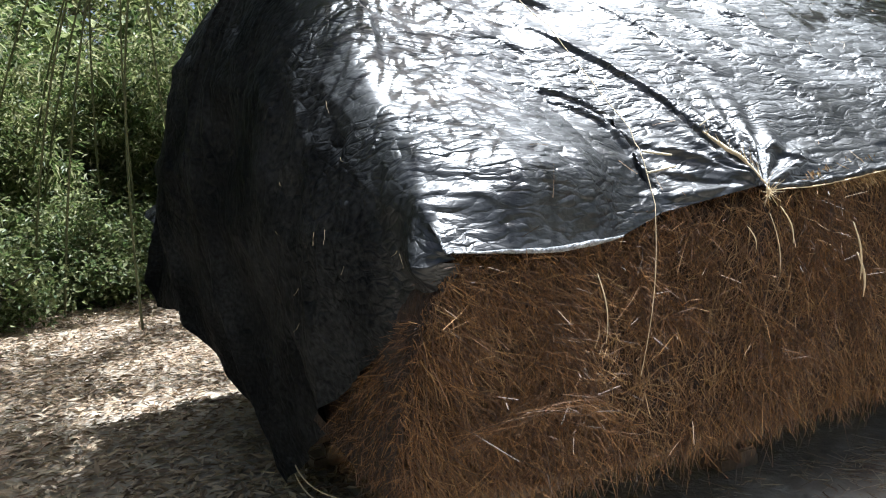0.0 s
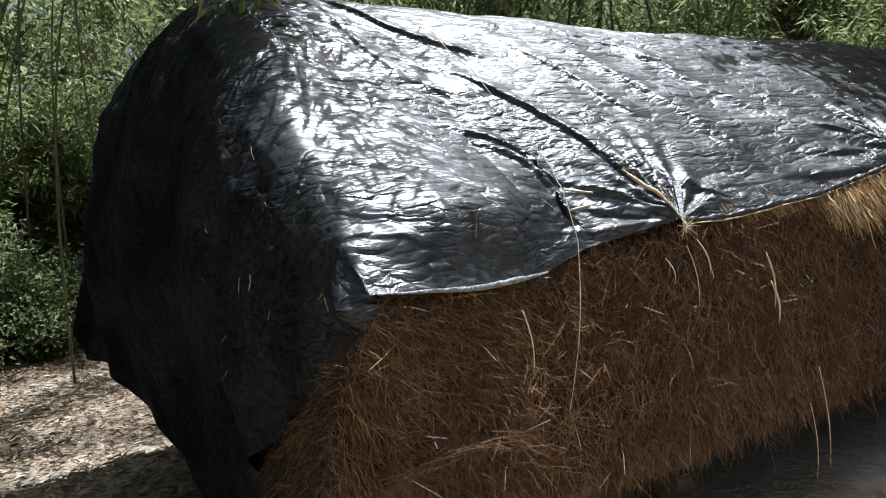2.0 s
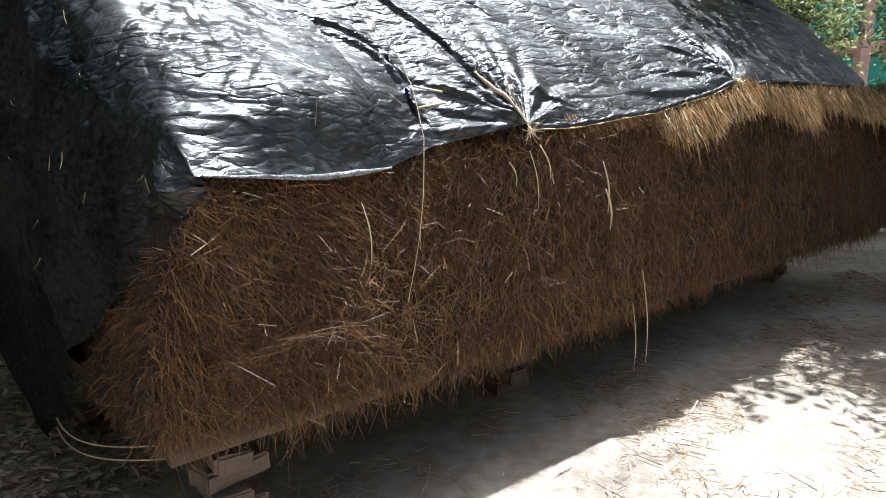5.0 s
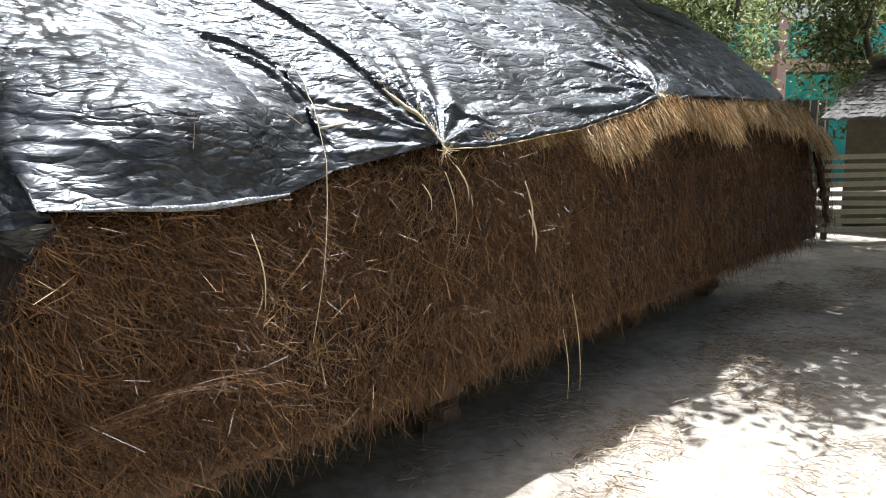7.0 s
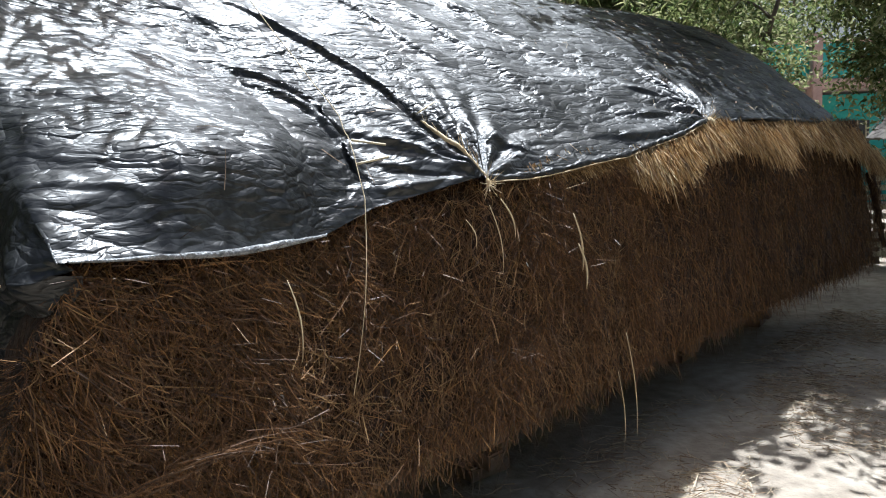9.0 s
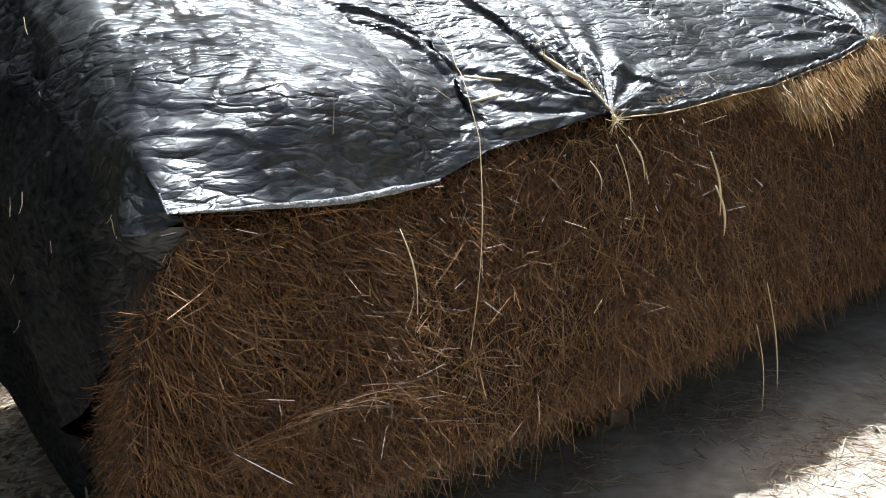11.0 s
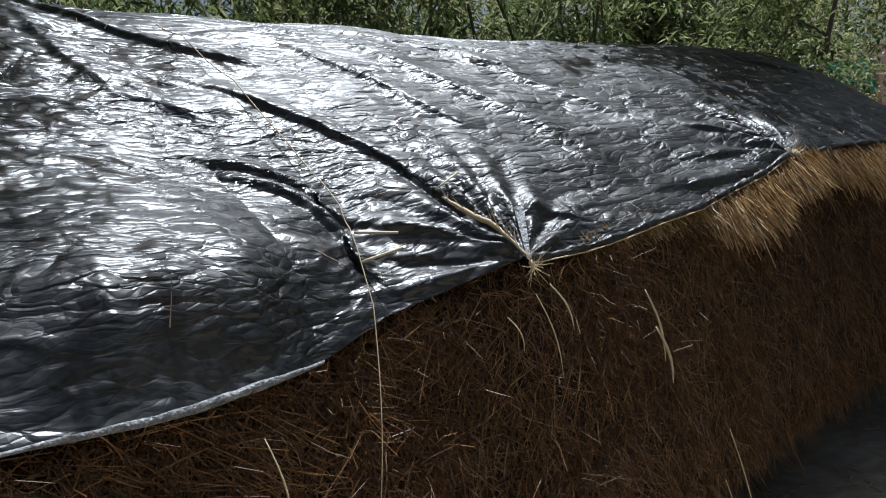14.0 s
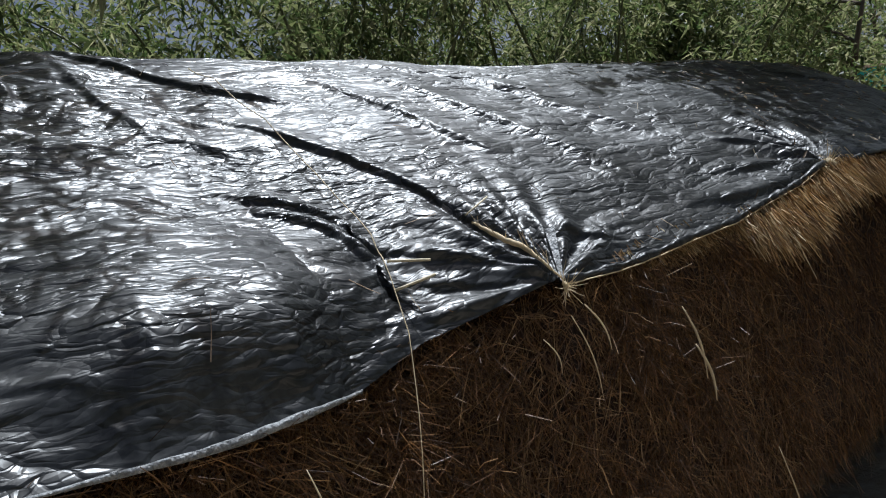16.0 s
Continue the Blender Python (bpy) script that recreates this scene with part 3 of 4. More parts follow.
    s = 1.7 + 5.05 * rng.random(n) ** 0.8
    s = np.where(rng.random(n) < 0.3, rng.uniform(2.4, 4.5, n), s)
    back = rng.random(n)
    amt = np.clip((s - 2.3) / 0.35, 0.05, 1) * (0.8 + 0.35 * value_noise(np.stack([s * 2.6, s * 0, s * 0], 1), 59))
    ez = np.interp(s, EAVE_S, EAVE_Z)
    far = np.clip((s - 5.4) / 1.5, 0, 1)
    tuft = 0.6 * value_noise(np.stack([s * 6, s * 0, s * 0], 1), 57) + 0.7 * value_noise(np.stack([s * 17, back * 2, s * 0], 1), 58)
    w = 0.13 - (0.19 + 0.02 * np.clip(1.6 - np.abs(s - 2.9) * 1.6, 0, 1)) * back * amt + 0.1 * far
    z = ez + 0.02 - (0.03 + 0.105 * back) * amt - 0.42 * far + 0.02 * rng.normal(size=n)
    comb = value_noise(np.stack([s * 9, back * 1.5, s * 0], 1), 60)
    way = np.stack([0.22 + 0.16 * rng.normal(size=n) + 0.3 * far + 0.35 * comb, -0.34 - 0.2 * rng.random(n) - 0.12 * tuft, -0.9 + 0.18 * rng.normal(size=n)], 1)
    ln = rng.uniform(0.06, 0.17, n) * (0.25 + 0.75 * amt) * (1 + 0.35 * tuft) * np.where(rng.random(n) < 0.05, 1.5, 1)
    bend = np.stack([0 * s, 0.01 * rng.normal(size=n), -0.4 * ln * rng.random(n)], 1)
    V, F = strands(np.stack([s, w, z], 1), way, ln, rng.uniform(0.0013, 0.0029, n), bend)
    tagged(part("eave_thatch", mesh_np("eave_thatch", V, F, SUNLIT_STRAW), ob, "pale sunlit straw thatch under the sheet's edge"), kind="stuff")
    # stalks on the near end beside the flap
    n = 4000
    z = rng.uniform(0.55, 1.12, n)
    w = rng.random(n) * np.interp(z, [0.3, 0.74, 1.1], [0.95, 0.6, 0.10])
    way = np.stack([-0.25 - 0.2 * rng.random(n), rng.normal(0, 0.6, n), -0.8 + 0.5 * rng.normal(size=n)], 1)
    ln = rng.uniform(0.02, 0.07, n)
    V, F = strands(np.stack([end_s(z) + 0.04, w, z], 1), way, ln, rng.uniform(0.0009, 0.0018, n), 0.02 * rng.normal(size=(n, 3)))
    tagged(part("end_straw", mesh_np("end_straw", V, F, SHADED_STRAW), ob), kind="stuff")
    return ob
build_stack()

# hem, ties, twine and stray stalks of the sheet
def on_sheet(ss, w):
    """A place on the sheet's outer face near s, w."""
    G = TARP_GRID[:, :385].reshape(-1, 3)
    k = np.argmin((G[:, 0] - ss) ** 2 + (G[:, 1] - w) ** 2)
    return G[k]

def ribbon(name, P, radii, mat, label, parent=None, sides=6, category="cord"):
    V, F = tube(np.asarray(P), radii, sides)
    me = mesh_np(name, V, F, mat, True)
    if parent:
        return part(name, me, parent, label)
    return thing(name, label, category, m=STACK, data=me)

def build_hem():
    sheet = bpy.data.objects["tarpaulin"]
    edge = TARP_GRID[:, 0]
    out = edge[(edge[:, 0] > 0.0) & (edge[:, 0] < 0.74)]
    n = len(out)
    f = np.linspace(0, 1, n)
    wide = 0.003 + 0.012 * np.sin(np.pi * np.clip(f * 0.95 + 0.05, 0, 1) ** 1.6) * (0.55 + 0.6 * np.abs(value_noise(np.stack([f * 8, f * 0, f * 0], 1), 61)))
    rows = []
    for a in np.linspace(0, 2 * np.pi, 8, endpoint=False):
        rows.append(out + np.stack([0 * f, -0.006 + 0.005 * np.cos(a) + 0.002 * np.sin(40 * f), wide * (0.55 + 0.9 * np.sin(a))], 1))
    V = np.stack(rows, 1).reshape(-1, 3)
    part("hem", mesh_np("hem", V, grid_faces(n, 8, True), HEM, True), sheet, "turned-over edge of the black sheet, its sheen painted pale")
    out = edge[(edge[:, 0] > 1.42) & (edge[:, 0] < 5.0)][::2]
    part("edge_roll", mesh_np("edge_roll", *tube(out + np.array([0, -0.006, 0.004]), 0.012 + 0.004 * np.sin(np.arange(len(out)) * 0.31) + 0.002 * np.sin(np.arange(len(out)) * 0.9), 8), TARP, True), sheet)
    out = edge[(edge[:, 0] > 1.42) & (edge[:, 0] < 3.1)][::2]
    part("edge_cord", mesh_np("edge_cord", *tube(out + np.array([0, -0.016, -0.009]), np.full(len(out), 0.0022), 5), TWINE, True), sheet, "pale cord along the sheet's edge")
    # near corner: selvedge running up the end, its sheen painted pale
    cor = TARP_GRID[3, :10]
    part("corner_hem", mesh_np("corner_hem", *tube(cor + np.array([-0.012, -0.008, 0]), np.full(len(cor), 0.002), 6), HEM, True), sheet)
build_hem()

def build_ties():
    tie = np.array([1.41, 0.085, 1.415])
    up = [on_sheet(1.30, 0.30), on_sheet(1.33, 0.24), on_sheet(1.37, 0.17), tie]
    P = np.array([np.interp(np.linspace(0, 3, 24), range(4), [p[c] for p in up]) for c in range(3)]).T + np.array([0, -0.015, 0.022])
    P += 0.0012 * rng.normal(size=P.shape)
    ob = thing("straw_tie", "twisted straw rope knotted at the sheet's edge", "rope", m=STACK)
    part("twist", mesh_np("twist", *tube(P, 0.0075 * np.sin(np.linspace(0.3, 2.95, 24)) + 0.001, 8), TWINE, True), ob)
    part("knot", mesh_np("knot", *tube(tie + np.array([[0, -0.014, 0.016], [0, -0.02, 0.004], [0, -0.014, -0.014]]), [0.005, 0.009, 0.004], 8), TWINE, True), ob)
    n = 22
    way = np.stack([rng.normal(0, 1, n), -0.25 - 0.2 * rng.random(n), rng.normal(-0.15, 0.8, n)], 1)
    part("frayed_end", mesh_np("frayed_end", *strands(tie + np.array([0, -0.02, 0]) + 0.004 * rng.normal(size=(n, 3)), way, rng.uniform(0.02, 0.075, n), np.full(n, 0.0016), 0.01 * rng.normal(size=(n, 3))), TWINE), ob)
    n = 12
    part("loose_fibre", mesh_np("loose_fibre", *strands(P[rng.integers(2, 22, n)], np.stack([-0.5 + 0.3 * rng.normal(size=n), -0.2 + 0.2 * rng.normal(size=n), 0.7 + 0.2 * rng.normal(size=n)], 1), rng.uniform(0.03, 0.1, n), np.full(n, 0.0014), 0 * P[rng.integers(2, 22, n)]), TWINE), ob)
    a, b = on_sheet(1.27, 0.29), on_sheet(1.40, 0.33)
    ribbon("stick", np.array([a, (a + b) / 2, b]) + np.array([0, -0.02, 0.045]), [0.003, 0.0035, 0.003], PALE, "short pale stick lying on the black sheet", category="stick")
    # white strip of the sheet turned up beside the tie
    a, b = on_sheet(1.53, 0.21), tie
    f = np.linspace(0, 1, 12)[:, None]
    C = a * (1 - f) + b * f + np.array([0, -0.012, 0.02])
    W = np.array([0.016, -0.004, 0.004]) * (1 - 0.75 * f)
    V = np.concatenate([C + W, C - W, C + W + np.array([0, 0.004, 0.003]), C - W + np.array([0, 0.004, 0.003])])
    k = np.arange(11)
    F = np.concatenate([np.stack([p * 12 + k, p * 12 + k + 1, q * 12 + k + 1, q * 12 + k], 1) for p, q in ((0, 1), (1, 3), (3, 2), (2, 0))])
    thing("plastic_strip", "narrow pale plastic strip tied at the sheet's edge", "strip", m=STACK, data=mesh_np("plastic_strip", V, F, HEM))
    knot = np.array([3.2, 0.09, 1.66])
    ob = thing("straw_tie", "straw rope knotted at the sheet's edge above the thatch", "rope", m=STACK)
    part("knot", mesh_np("knot", *tube(knot + np.array([[0, -0.01, 0.03], [0, -0.025, 0.0], [0, -0.015, -0.03]]), [0.012, 0.022, 0.010], 8), TWINE, True), ob)
    n = 40
    part("frayed_end", mesh_np("frayed_end", *strands(knot + 0.01 * rng.normal(size=(n, 3)), np.stack([-0.2 + rng.normal(0, 0.8, n), -0.3 - 0.2 * rng.random(n), rng.normal(0.2, 0.6, n)], 1), rng.uniform(0.03, 0.10, n), np.full(n, 0.0018), 0.01 * rng.normal(size=(n, 3))), TWINE), ob)
    # twine that comes down the slope and hangs over the straw
    ks, kw = [0.87, 0.89, 0.94, 0.98, 0.99, 0.98, 0.95], [1.25, 1.14, 0.86, 0.59, 0.43, 0.35, 0.25]
    over = np.array([on_sheet(np.interp(f, range(7), ks), np.interp(f, range(7), kw)) for f in np.linspace(0, 6, 46)])
    for _ in range(4):
        over[1:-1] = np.maximum(over[1:-1], 0.5 * (over[2:] + over[:-2]))
    over[:, 0] = np.interp(np.linspace(0, 6, 46), range(7), ks)
    hang = np.linspace((0.91, 0.15, 1.37), (0.74, 0.035, 0.80), 14) - np.array([0, 0.03, 0]) * np.sin(np.linspace(0, 3.14, 14))[:, None]
    P = np.concatenate([over, hang])
    ribbon("twine", P + np.array([0, -0.012, 0.022]), np.linspace(0.0022, 0.0012, 60), TWINE, "thin straw twine laid over the black sheet")
    for p0, p1 in (((0.97, 0.29), (1.09, 0.26)), ((0.95, 0.244), (1.07, 0.224))):
        a, b = on_sheet(*p0), on_sheet(*p1)
        ribbon("pale_stalk", np.linspace(a, b, 6) + np.array([0, -0.02, 0.02]), np.full(6, 0.0042), PALE, "thick pale stalk caught on the black sheet", category="stalk")
    # stray stalks hanging over the straw face
    stray = ((1.80, -0.02, 1.28, 1.05, 0.004), (1.815, -0.03, 1.16, 0.98, 0.005), (1.42, 0.02, 1.36, 1.22, 0.003), (1.36, 0.02, 1.34, 1.10, 0.002), (1.24, 0.02, 1.30, 1.20, 0.002), (0.52, -0.02, 1.2, 0.98, 0.002), (2.12, -0.05, 0.75, 0.28, 0.0025), (2.05, -0.05, 0.6, 0.25, 0.002))
    for x0, y0, z0, z1, r in stray:
        f = np.linspace(0, 1, 9)[:, None]
        P = np.array([x0, y0, z0]) * (1 - f) + np.array([x0 + rng.uniform(0.0, 0.05), y0 - 0.02, z1]) * f + np.array([0.012, -0.01, 0]) * np.sin(f * 3.1)
        ribbon("hanging_stalk", P, r * np.sin(np.linspace(0.5, 2.9, 9)), TWINE, "pale dry stalk hanging down the straw face", category="stalk")
    # twine lying at the foot of the end flap
    for dz in (0.10, 0.05):
        f = np.linspace(0, 1, 16)[:, None]
        P = np.array([-0.12, 1.5, 0.12 + dz]) * (1 - f) + np.array([0.02, 0.3, 0.32 + dz]) * f - np.array([0.1, 0, 0.06]) * np.sin(3.14 * f)
        ribbon("ground_twine", P, np.full(16, 0.003), TWINE, "slack twine hanging at the foot of the flap")
build_ties()

def debris():
    """Dry leaves and bits of straw that lie on the sheet, thickest on its shaded far half."""
    rows = []
    for lo, hi, n in ((690, 890, 420), (20, 660, 60)):
        i, j = rng.integers(lo, hi, n), rng.integers(12, 379, n)
        rows.append((TARP_GRID[i, j] + np.array([0, -0.006, 0.010]), unit(TARP_GRID[i, j + 1] - TARP_GRID[i, j]), unit(TARP_GRID[i + 1, j] - TARP_GRID[i, j])))
    root, up, along = (np.concatenate([r[k] for r in rows]) for k in range(3))
    n = len(root)
    a = rng.uniform(0, 6.283, n)[:, None]
    way = up * np.sin(a) + along * np.cos(a)
    h = n // 2
    L = leaves(root[:h], way[:h], rng.uniform(0.03, 0.09, h), rng.uniform(0.003, 0.007, h), 0.0)
    S = strands(root[h:], way[h:], rng.uniform(0.03, 0.12, n - h), np.full(n - h, 0.0014), 0.006 * rng.normal(size=(n - h, 3)))
    thing("sheet_debris", "dry leaves and straw bits fallen on the black sheet", "debris", kind="stuff", m=STACK, data=mesh_np("sheet_debris", *join([L, S]), LITTER))
def flap_bits():
    """Stray stalks caught on the hanging end."""
    n = 12
    i, j = rng.integers(14, 100, n), rng.integers(20, 180, n)
    root = FLAP_GRID[i, j] + np.array([-0.014, -0.008, 0])
    way = np.stack([-0.1 * np.ones(n), 0.5 * rng.normal(size=n), -np.ones(n)], 1)
    V, F = strands(root, way, rng.uniform(0.02, 0.07, n), rng.uniform(0.0006, 0.0011, n), 0.012 * rng.normal(size=(n, 3)))
    thing("caught_straw", "pale straw bits caught on the black hanging sheet", "straw", kind="stuff", m=STACK, data=mesh_np("caught_straw", V, F, TWINE))
flap_bits()
debris()

# logs and bricks under the stack
def log(name, p0, p1, r, label):
    P = np.linspace(p0, p1, 14)
    V, F = tube(P + 0.006 * rng.normal(size=P.shape), np.full(14, r) * (1 + 0.06 * rng.normal(size=14)), 12)
    return thing(name, label, "log", "logs under the stack", m=STACK, data=mesh_np(name, V, F, WOOD, True))
log("support_log", (-0.06, 0.17, 0.465), (5.9, 0.32, 0.45), 0.045, "weathered wooden log carrying the straw stack")
log("support_log", (-0.05, 1.7, 0.45), (5.9, 1.7, 0.45), 0.055, "weathered wooden log carrying the straw stack")
log("support_log", (-0.05, 3.0, 0.45), (5.9, 2.9, 0.45), 0.055, "weathered wooden log carrying the straw stack")
for s0, w0 in ((0.14, 0.25), (1.9, 0.62), (4.3, 0.8), (5.7, 0.8), (0.15, 1.7), (5.6, 1.7), (0.2, 3.0), (5.6, 2.9)):
    for k in range(6):
        mb = box_mesh("brick", (0.24, 0.12, 0.068), BRICK, 0.008, 0.004, k)
        thing("support_brick", "rough fired brick in a pile under the stack", "brick", "bricks under the stack", m=STACK @ pose(s0 + rng.uniform(-0.02, 0.02), w0, 0.034 + 0.069 * k, 0, 0, rng.uniform(-12, 12) + 90 * (k % 2)), data=mb)

# foliage --------------------------------------------------------------
def spray(centre, spread, n, length, width, fall=0.3, flat=1.0):
    """n leaves round centre, an array of twig ends."""
    c = centre[rng.integers(0, len(centre), n)]
    root = c + rng.normal(size=(n, 3)) * spread
    way = rng.normal(size=(n, 3)) * np.array([1, 1, 0.5 * flat]) + np.array([0, 0, -fall])
    return leaves(root, way, rng.uniform(0.6, 1.25, n) * length, rng.uniform(0.7, 1.3, n) * width, 0.2)

def bamboo_clump(x, y, culms, height, n, spread=0.9, leaf=0.15, low=0.3, lean=(0, 0), stem=1.0, label="clump of tall green bamboo with dense narrow leaves"):
    ob = thing("bamboo_clump", label, "bamboo", "bamboo behind the stack", m=pose(x, y, 0))
    tips = []
    for k in range(culms):
        b = np.array([rng.normal() * spread * 0.5, rng.normal() * spread * 0.5, 0])
        d = np.array([rng.normal() * 0.16 + lean[0], rng.normal() * 0.16 + lean[1], 1])
        h = height * rng.uniform(0.75, 1.1)
        f = np.linspace(0, 1, 25)[:, None]
        arch = unit(np.array([[d[0], d[1], 0.0]]) + 0.05 * rng.normal(size=(1, 3)) * np.array([1, 1, 0]))
        P = b + d * h * f + arch * (f ** 3) * h * 0.22 - np.array([0, 0, 1]) * (f ** 4) * h * 0.15
        r0 = rng.uniform(0.024, 0.046) * stem
        R = r0 * (1 - 0.75 * f[:, 0]) * (1 + 0.12 * (np.arange(25) % 2))
        V, F = tube(P, R, 7)
        part("culm", mesh_np("culm", V, F, CULM, True), ob)
        start = int(low * 25)
        for q in range(start, 25):
            for _ in range(2):
                o = rng.normal(size=3) * np.array([1, 1, 0.35])
                o = o / np.linalg.norm(o) * rng.uniform(0.15, 0.95) * (1.15 - 0.5 * q / 25)
                tips.append(P[q] + o)
    V, F = spray(np.array(tips), 0.11, int(n * 2.2), leaf, leaf * 0.105, 0.45)
    tagged(part("foliage", mesh_np("foliage", V, F, LEAF), ob), kind="stuff")
    return ob

def bush(x, y, rx, ry, h, n, leaf, label, mat=None):
    ob = thing("bush", label, "bush", "bushes of the hedge", m=pose(x, y, 0))
    tips, stems = [], []
    for k in range(26):
        e = rng.normal(size=3)
        e /= np.linalg.norm(e)
        tip = np.array([e[0] * rx, e[1] * ry, h * (0.45 + 0.5 * e[2])]) * rng.uniform(0.65, 1.08)
        tip[2] = max(0.06, tip[2])
        f = np.linspace(0, 1, 7)[:, None]
        P = np.array([[rng.normal() * 0.12, rng.normal() * 0.12, 0]]) * (1 - f) + tip * f + np.array([0, 0, 0.2]) * np.sin(f * 3.14) * h * 0.4
        stems.append(tube(P, 0.012 * (1 - 0.7 * f[:, 0]), 5))
        for _ in range(12):
            tips.append(P[rng.integers(2, 7)] + rng.normal(size=3) * 0.16 * np.array([rx, ry, h * 0.5]))
    V, F = join(stems)
    part("branching", mesh_np("branching", V, F, BARK, True), ob)
    T = np.array(tips)
    T[:, 2] = np.maximum(0.03, T[:, 2])
    V, F = spray(T, 0.13, n * 2, leaf, leaf * 0.26, 0.15)
    V[:, 2] = np.maximum(V[:, 2], 0.005)
    tagged(part("foliage", mesh_np("foliage", V, F, mat or BUSH), ob), kind="stuff")
    return ob

def tree(x, y, height, crown, n, leaf, label, trunk=0.14, low=0.45):
    ob = thing("tree", label, "tree", "trees round the yard", m=pose(x, y, 0))
    f = np.linspace(0, 1, 16)[:, None]
    P = np.array([0, 0, 1.0]) * f * height * 0.8 + np.array([[rng.normal() * 0.4, rng.normal() * 0.4, 0]]) * f ** 2
    V, F = tube(P, trunk * (1 - 0.75 * f[:, 0]), 10)
    part("trunk", mesh_np("trunk", V, F, BARK, True), ob)
    limbs, tips = [], []
    for k in range(14):
        q = rng.integers(int(16 * low * 0.8), 15)
        a = rng.uniform(0, 6.283)
        end = P[q] + np.array([math.cos(a), math.sin(a), rng.uniform(0.0, 0.7)]) * crown * rng.uniform(0.5, 1.0)
        g = np.linspace(0, 1, 9)[:, None]
        L = P[q] * (1 - g) + end * g + np.array([0, 0, 0.15]) * np.sin(3.14 * g) * crown
        limbs.append(tube(L, trunk * 0.35 * (1 - 0.85 * g[:, 0]), 6))
        for _ in range(22):
            tips.append(L[rng.integers(3, 9)] + rng.normal(size=3) * crown * 0.17)
    V, F = join(limbs)
    part("branching", mesh_np("branching", V, F, BARK, True), ob)
    V, F = spray(np.array(tips), crown * 0.09, n, leaf, leaf * 0.2, 0.3)
    tagged(part("crown", mesh_np("crown", V, F, LEAF), ob), kind="stuff")
    return ob


def at(s, w):
    p = STACK @ Vector((s, w, 0))
    return p.x, p.y

# bamboo behind the stack
for s0, w0, c, h, n in ((2.2, 7.0, 6, 5.2, 3600), (3.2, 7.4, 6, 6.0, 3600), (3.6, 6.4, 9, 7.0, 3600), (5.0, 6.6, 13, 7.5, 3000), (6.6, 6.2, 14, 7.5, 3000), (8.4, 5.8, 14, 7.0, 3000), (9.8, 5.4, 12, 7.0, 3400), (11.6, 6.0, 8, 7.0, 4200), (2.6, 9.5, 8, 8, 4200), (6.4, 10, 8, 8, 4200), (10.4, 10, 8, 8, 4200), (14, 9, 8, 7.5, 4200), (-2.0, 10.0, 8, 4.2, 6200)):
    bamboo_clump(*at(s0, w0), c, h, int(n * 0.8), 0.9, 0.19, 0.5 if 4.8 < s0 < 10 and w0 < 7 else 0.3, stem=0.3 if s0 < 0 else 1.0)
# hedge beyond the near end
for x, y, rx, ry, h, n in ((-4.9, 6.9, 0.9, 0.8, 1.3, 5200), (-5.7, 5.9, 0.9, 0.9, 1.5, 4600), (-4.4, 8.2, 0.8, 0.8, 1.3, 5200), (-3.5, 9.0, 0.9, 0.8, 1.5, 4600), (-6.6, 5.0, 0.9, 0.9, 1.6, 3600), (-2.2, 9.8, 1.0, 0.8, 1.6, 3600), (-6.2, 7.4, 1.0, 0.9, 2.0, 4600)):
    bush(x, y, rx, ry, h, n, 0.075, "dense sunlit green bush at the yard's edge")
for x, y, c, h, n, ln in ((-6.4, 9.0, 9, 3.3, 11000, (0.12, -0.05)), (-8.0, 7.8, 8, 3.2, 9000, (0.12, -0.05)), (-4.6, 10.6, 9, 3.8, 10000, (0.05, -0.05)), (-8.4, 5.6, 7, 3.6, 6200, (0.12, 0.0)), (-7, 11, 8, 4.8, 8200, (0, 0))):
    bamboo_clump(x, y, c, h, n, 1.3, 0.14, 0.12, ln, 0.3, "thicket of arching bamboo with yellow-green leaves")

# unseen high hedge behind and beside the camera's way, added to block low sky
for x, y, rx in ((-6.4, 1.6, 1.6), (-7.0, -1.0, 1.8), (-5.6, -3.8, 1.9), (-2.6, -5.4, 2.0), (0.8, -5.8, 2.0), (4.2, -5.4, 2.0), (7.4, -4.2, 2.0), (10.2, -2.2, 1.9), (12.2, 0.6, 1.9), (13.6, 3.6, 1.8)):
    bush(x, y, rx, rx * 0.8, 3.6, 1500, 0.26, "unseen tall dense hedge bush added to block the low sky")
# thick growth beyond the bamboo
for s0, w0, tall in ((-4.5, 11.0, 5.4), (-1.5, 11.5, 5.4), (6.5, 13.0, 6.5), (11.5, 12.5, 6.5)):
    bush(*at(s0, w0), 2.1, 1.6, tall, 6500, 0.22, "tall leafy thicket beyond the bamboo")
# further trees close the view; unseen ones added round the camera block sky light
for x, y, h, c, n in ((-9, 15, 9, 3.2, 5000), (-3.5, 17, 9, 3.4, 5000), (6.5, 20, 9, 3.6, 5000), (-12, 9, 8, 3.2, 4000), (-10, 3, 8, 3.2, 4000), (-9, -3, 8, 3.4, 3500), (-5, -7, 8, 3.4, 3500), (0.5, -7.5, 8, 3.4, 3500), (5.5, -7, 8, 3.4, 3500), (10, -4.5, 8, 3.4, 3500), (14, 0, 8, 3.2, 3500)):
    tree(x, y, h, c, n, 0.22, "broad leafy green tree of the added belt round the yard", 0.17, 0.15)
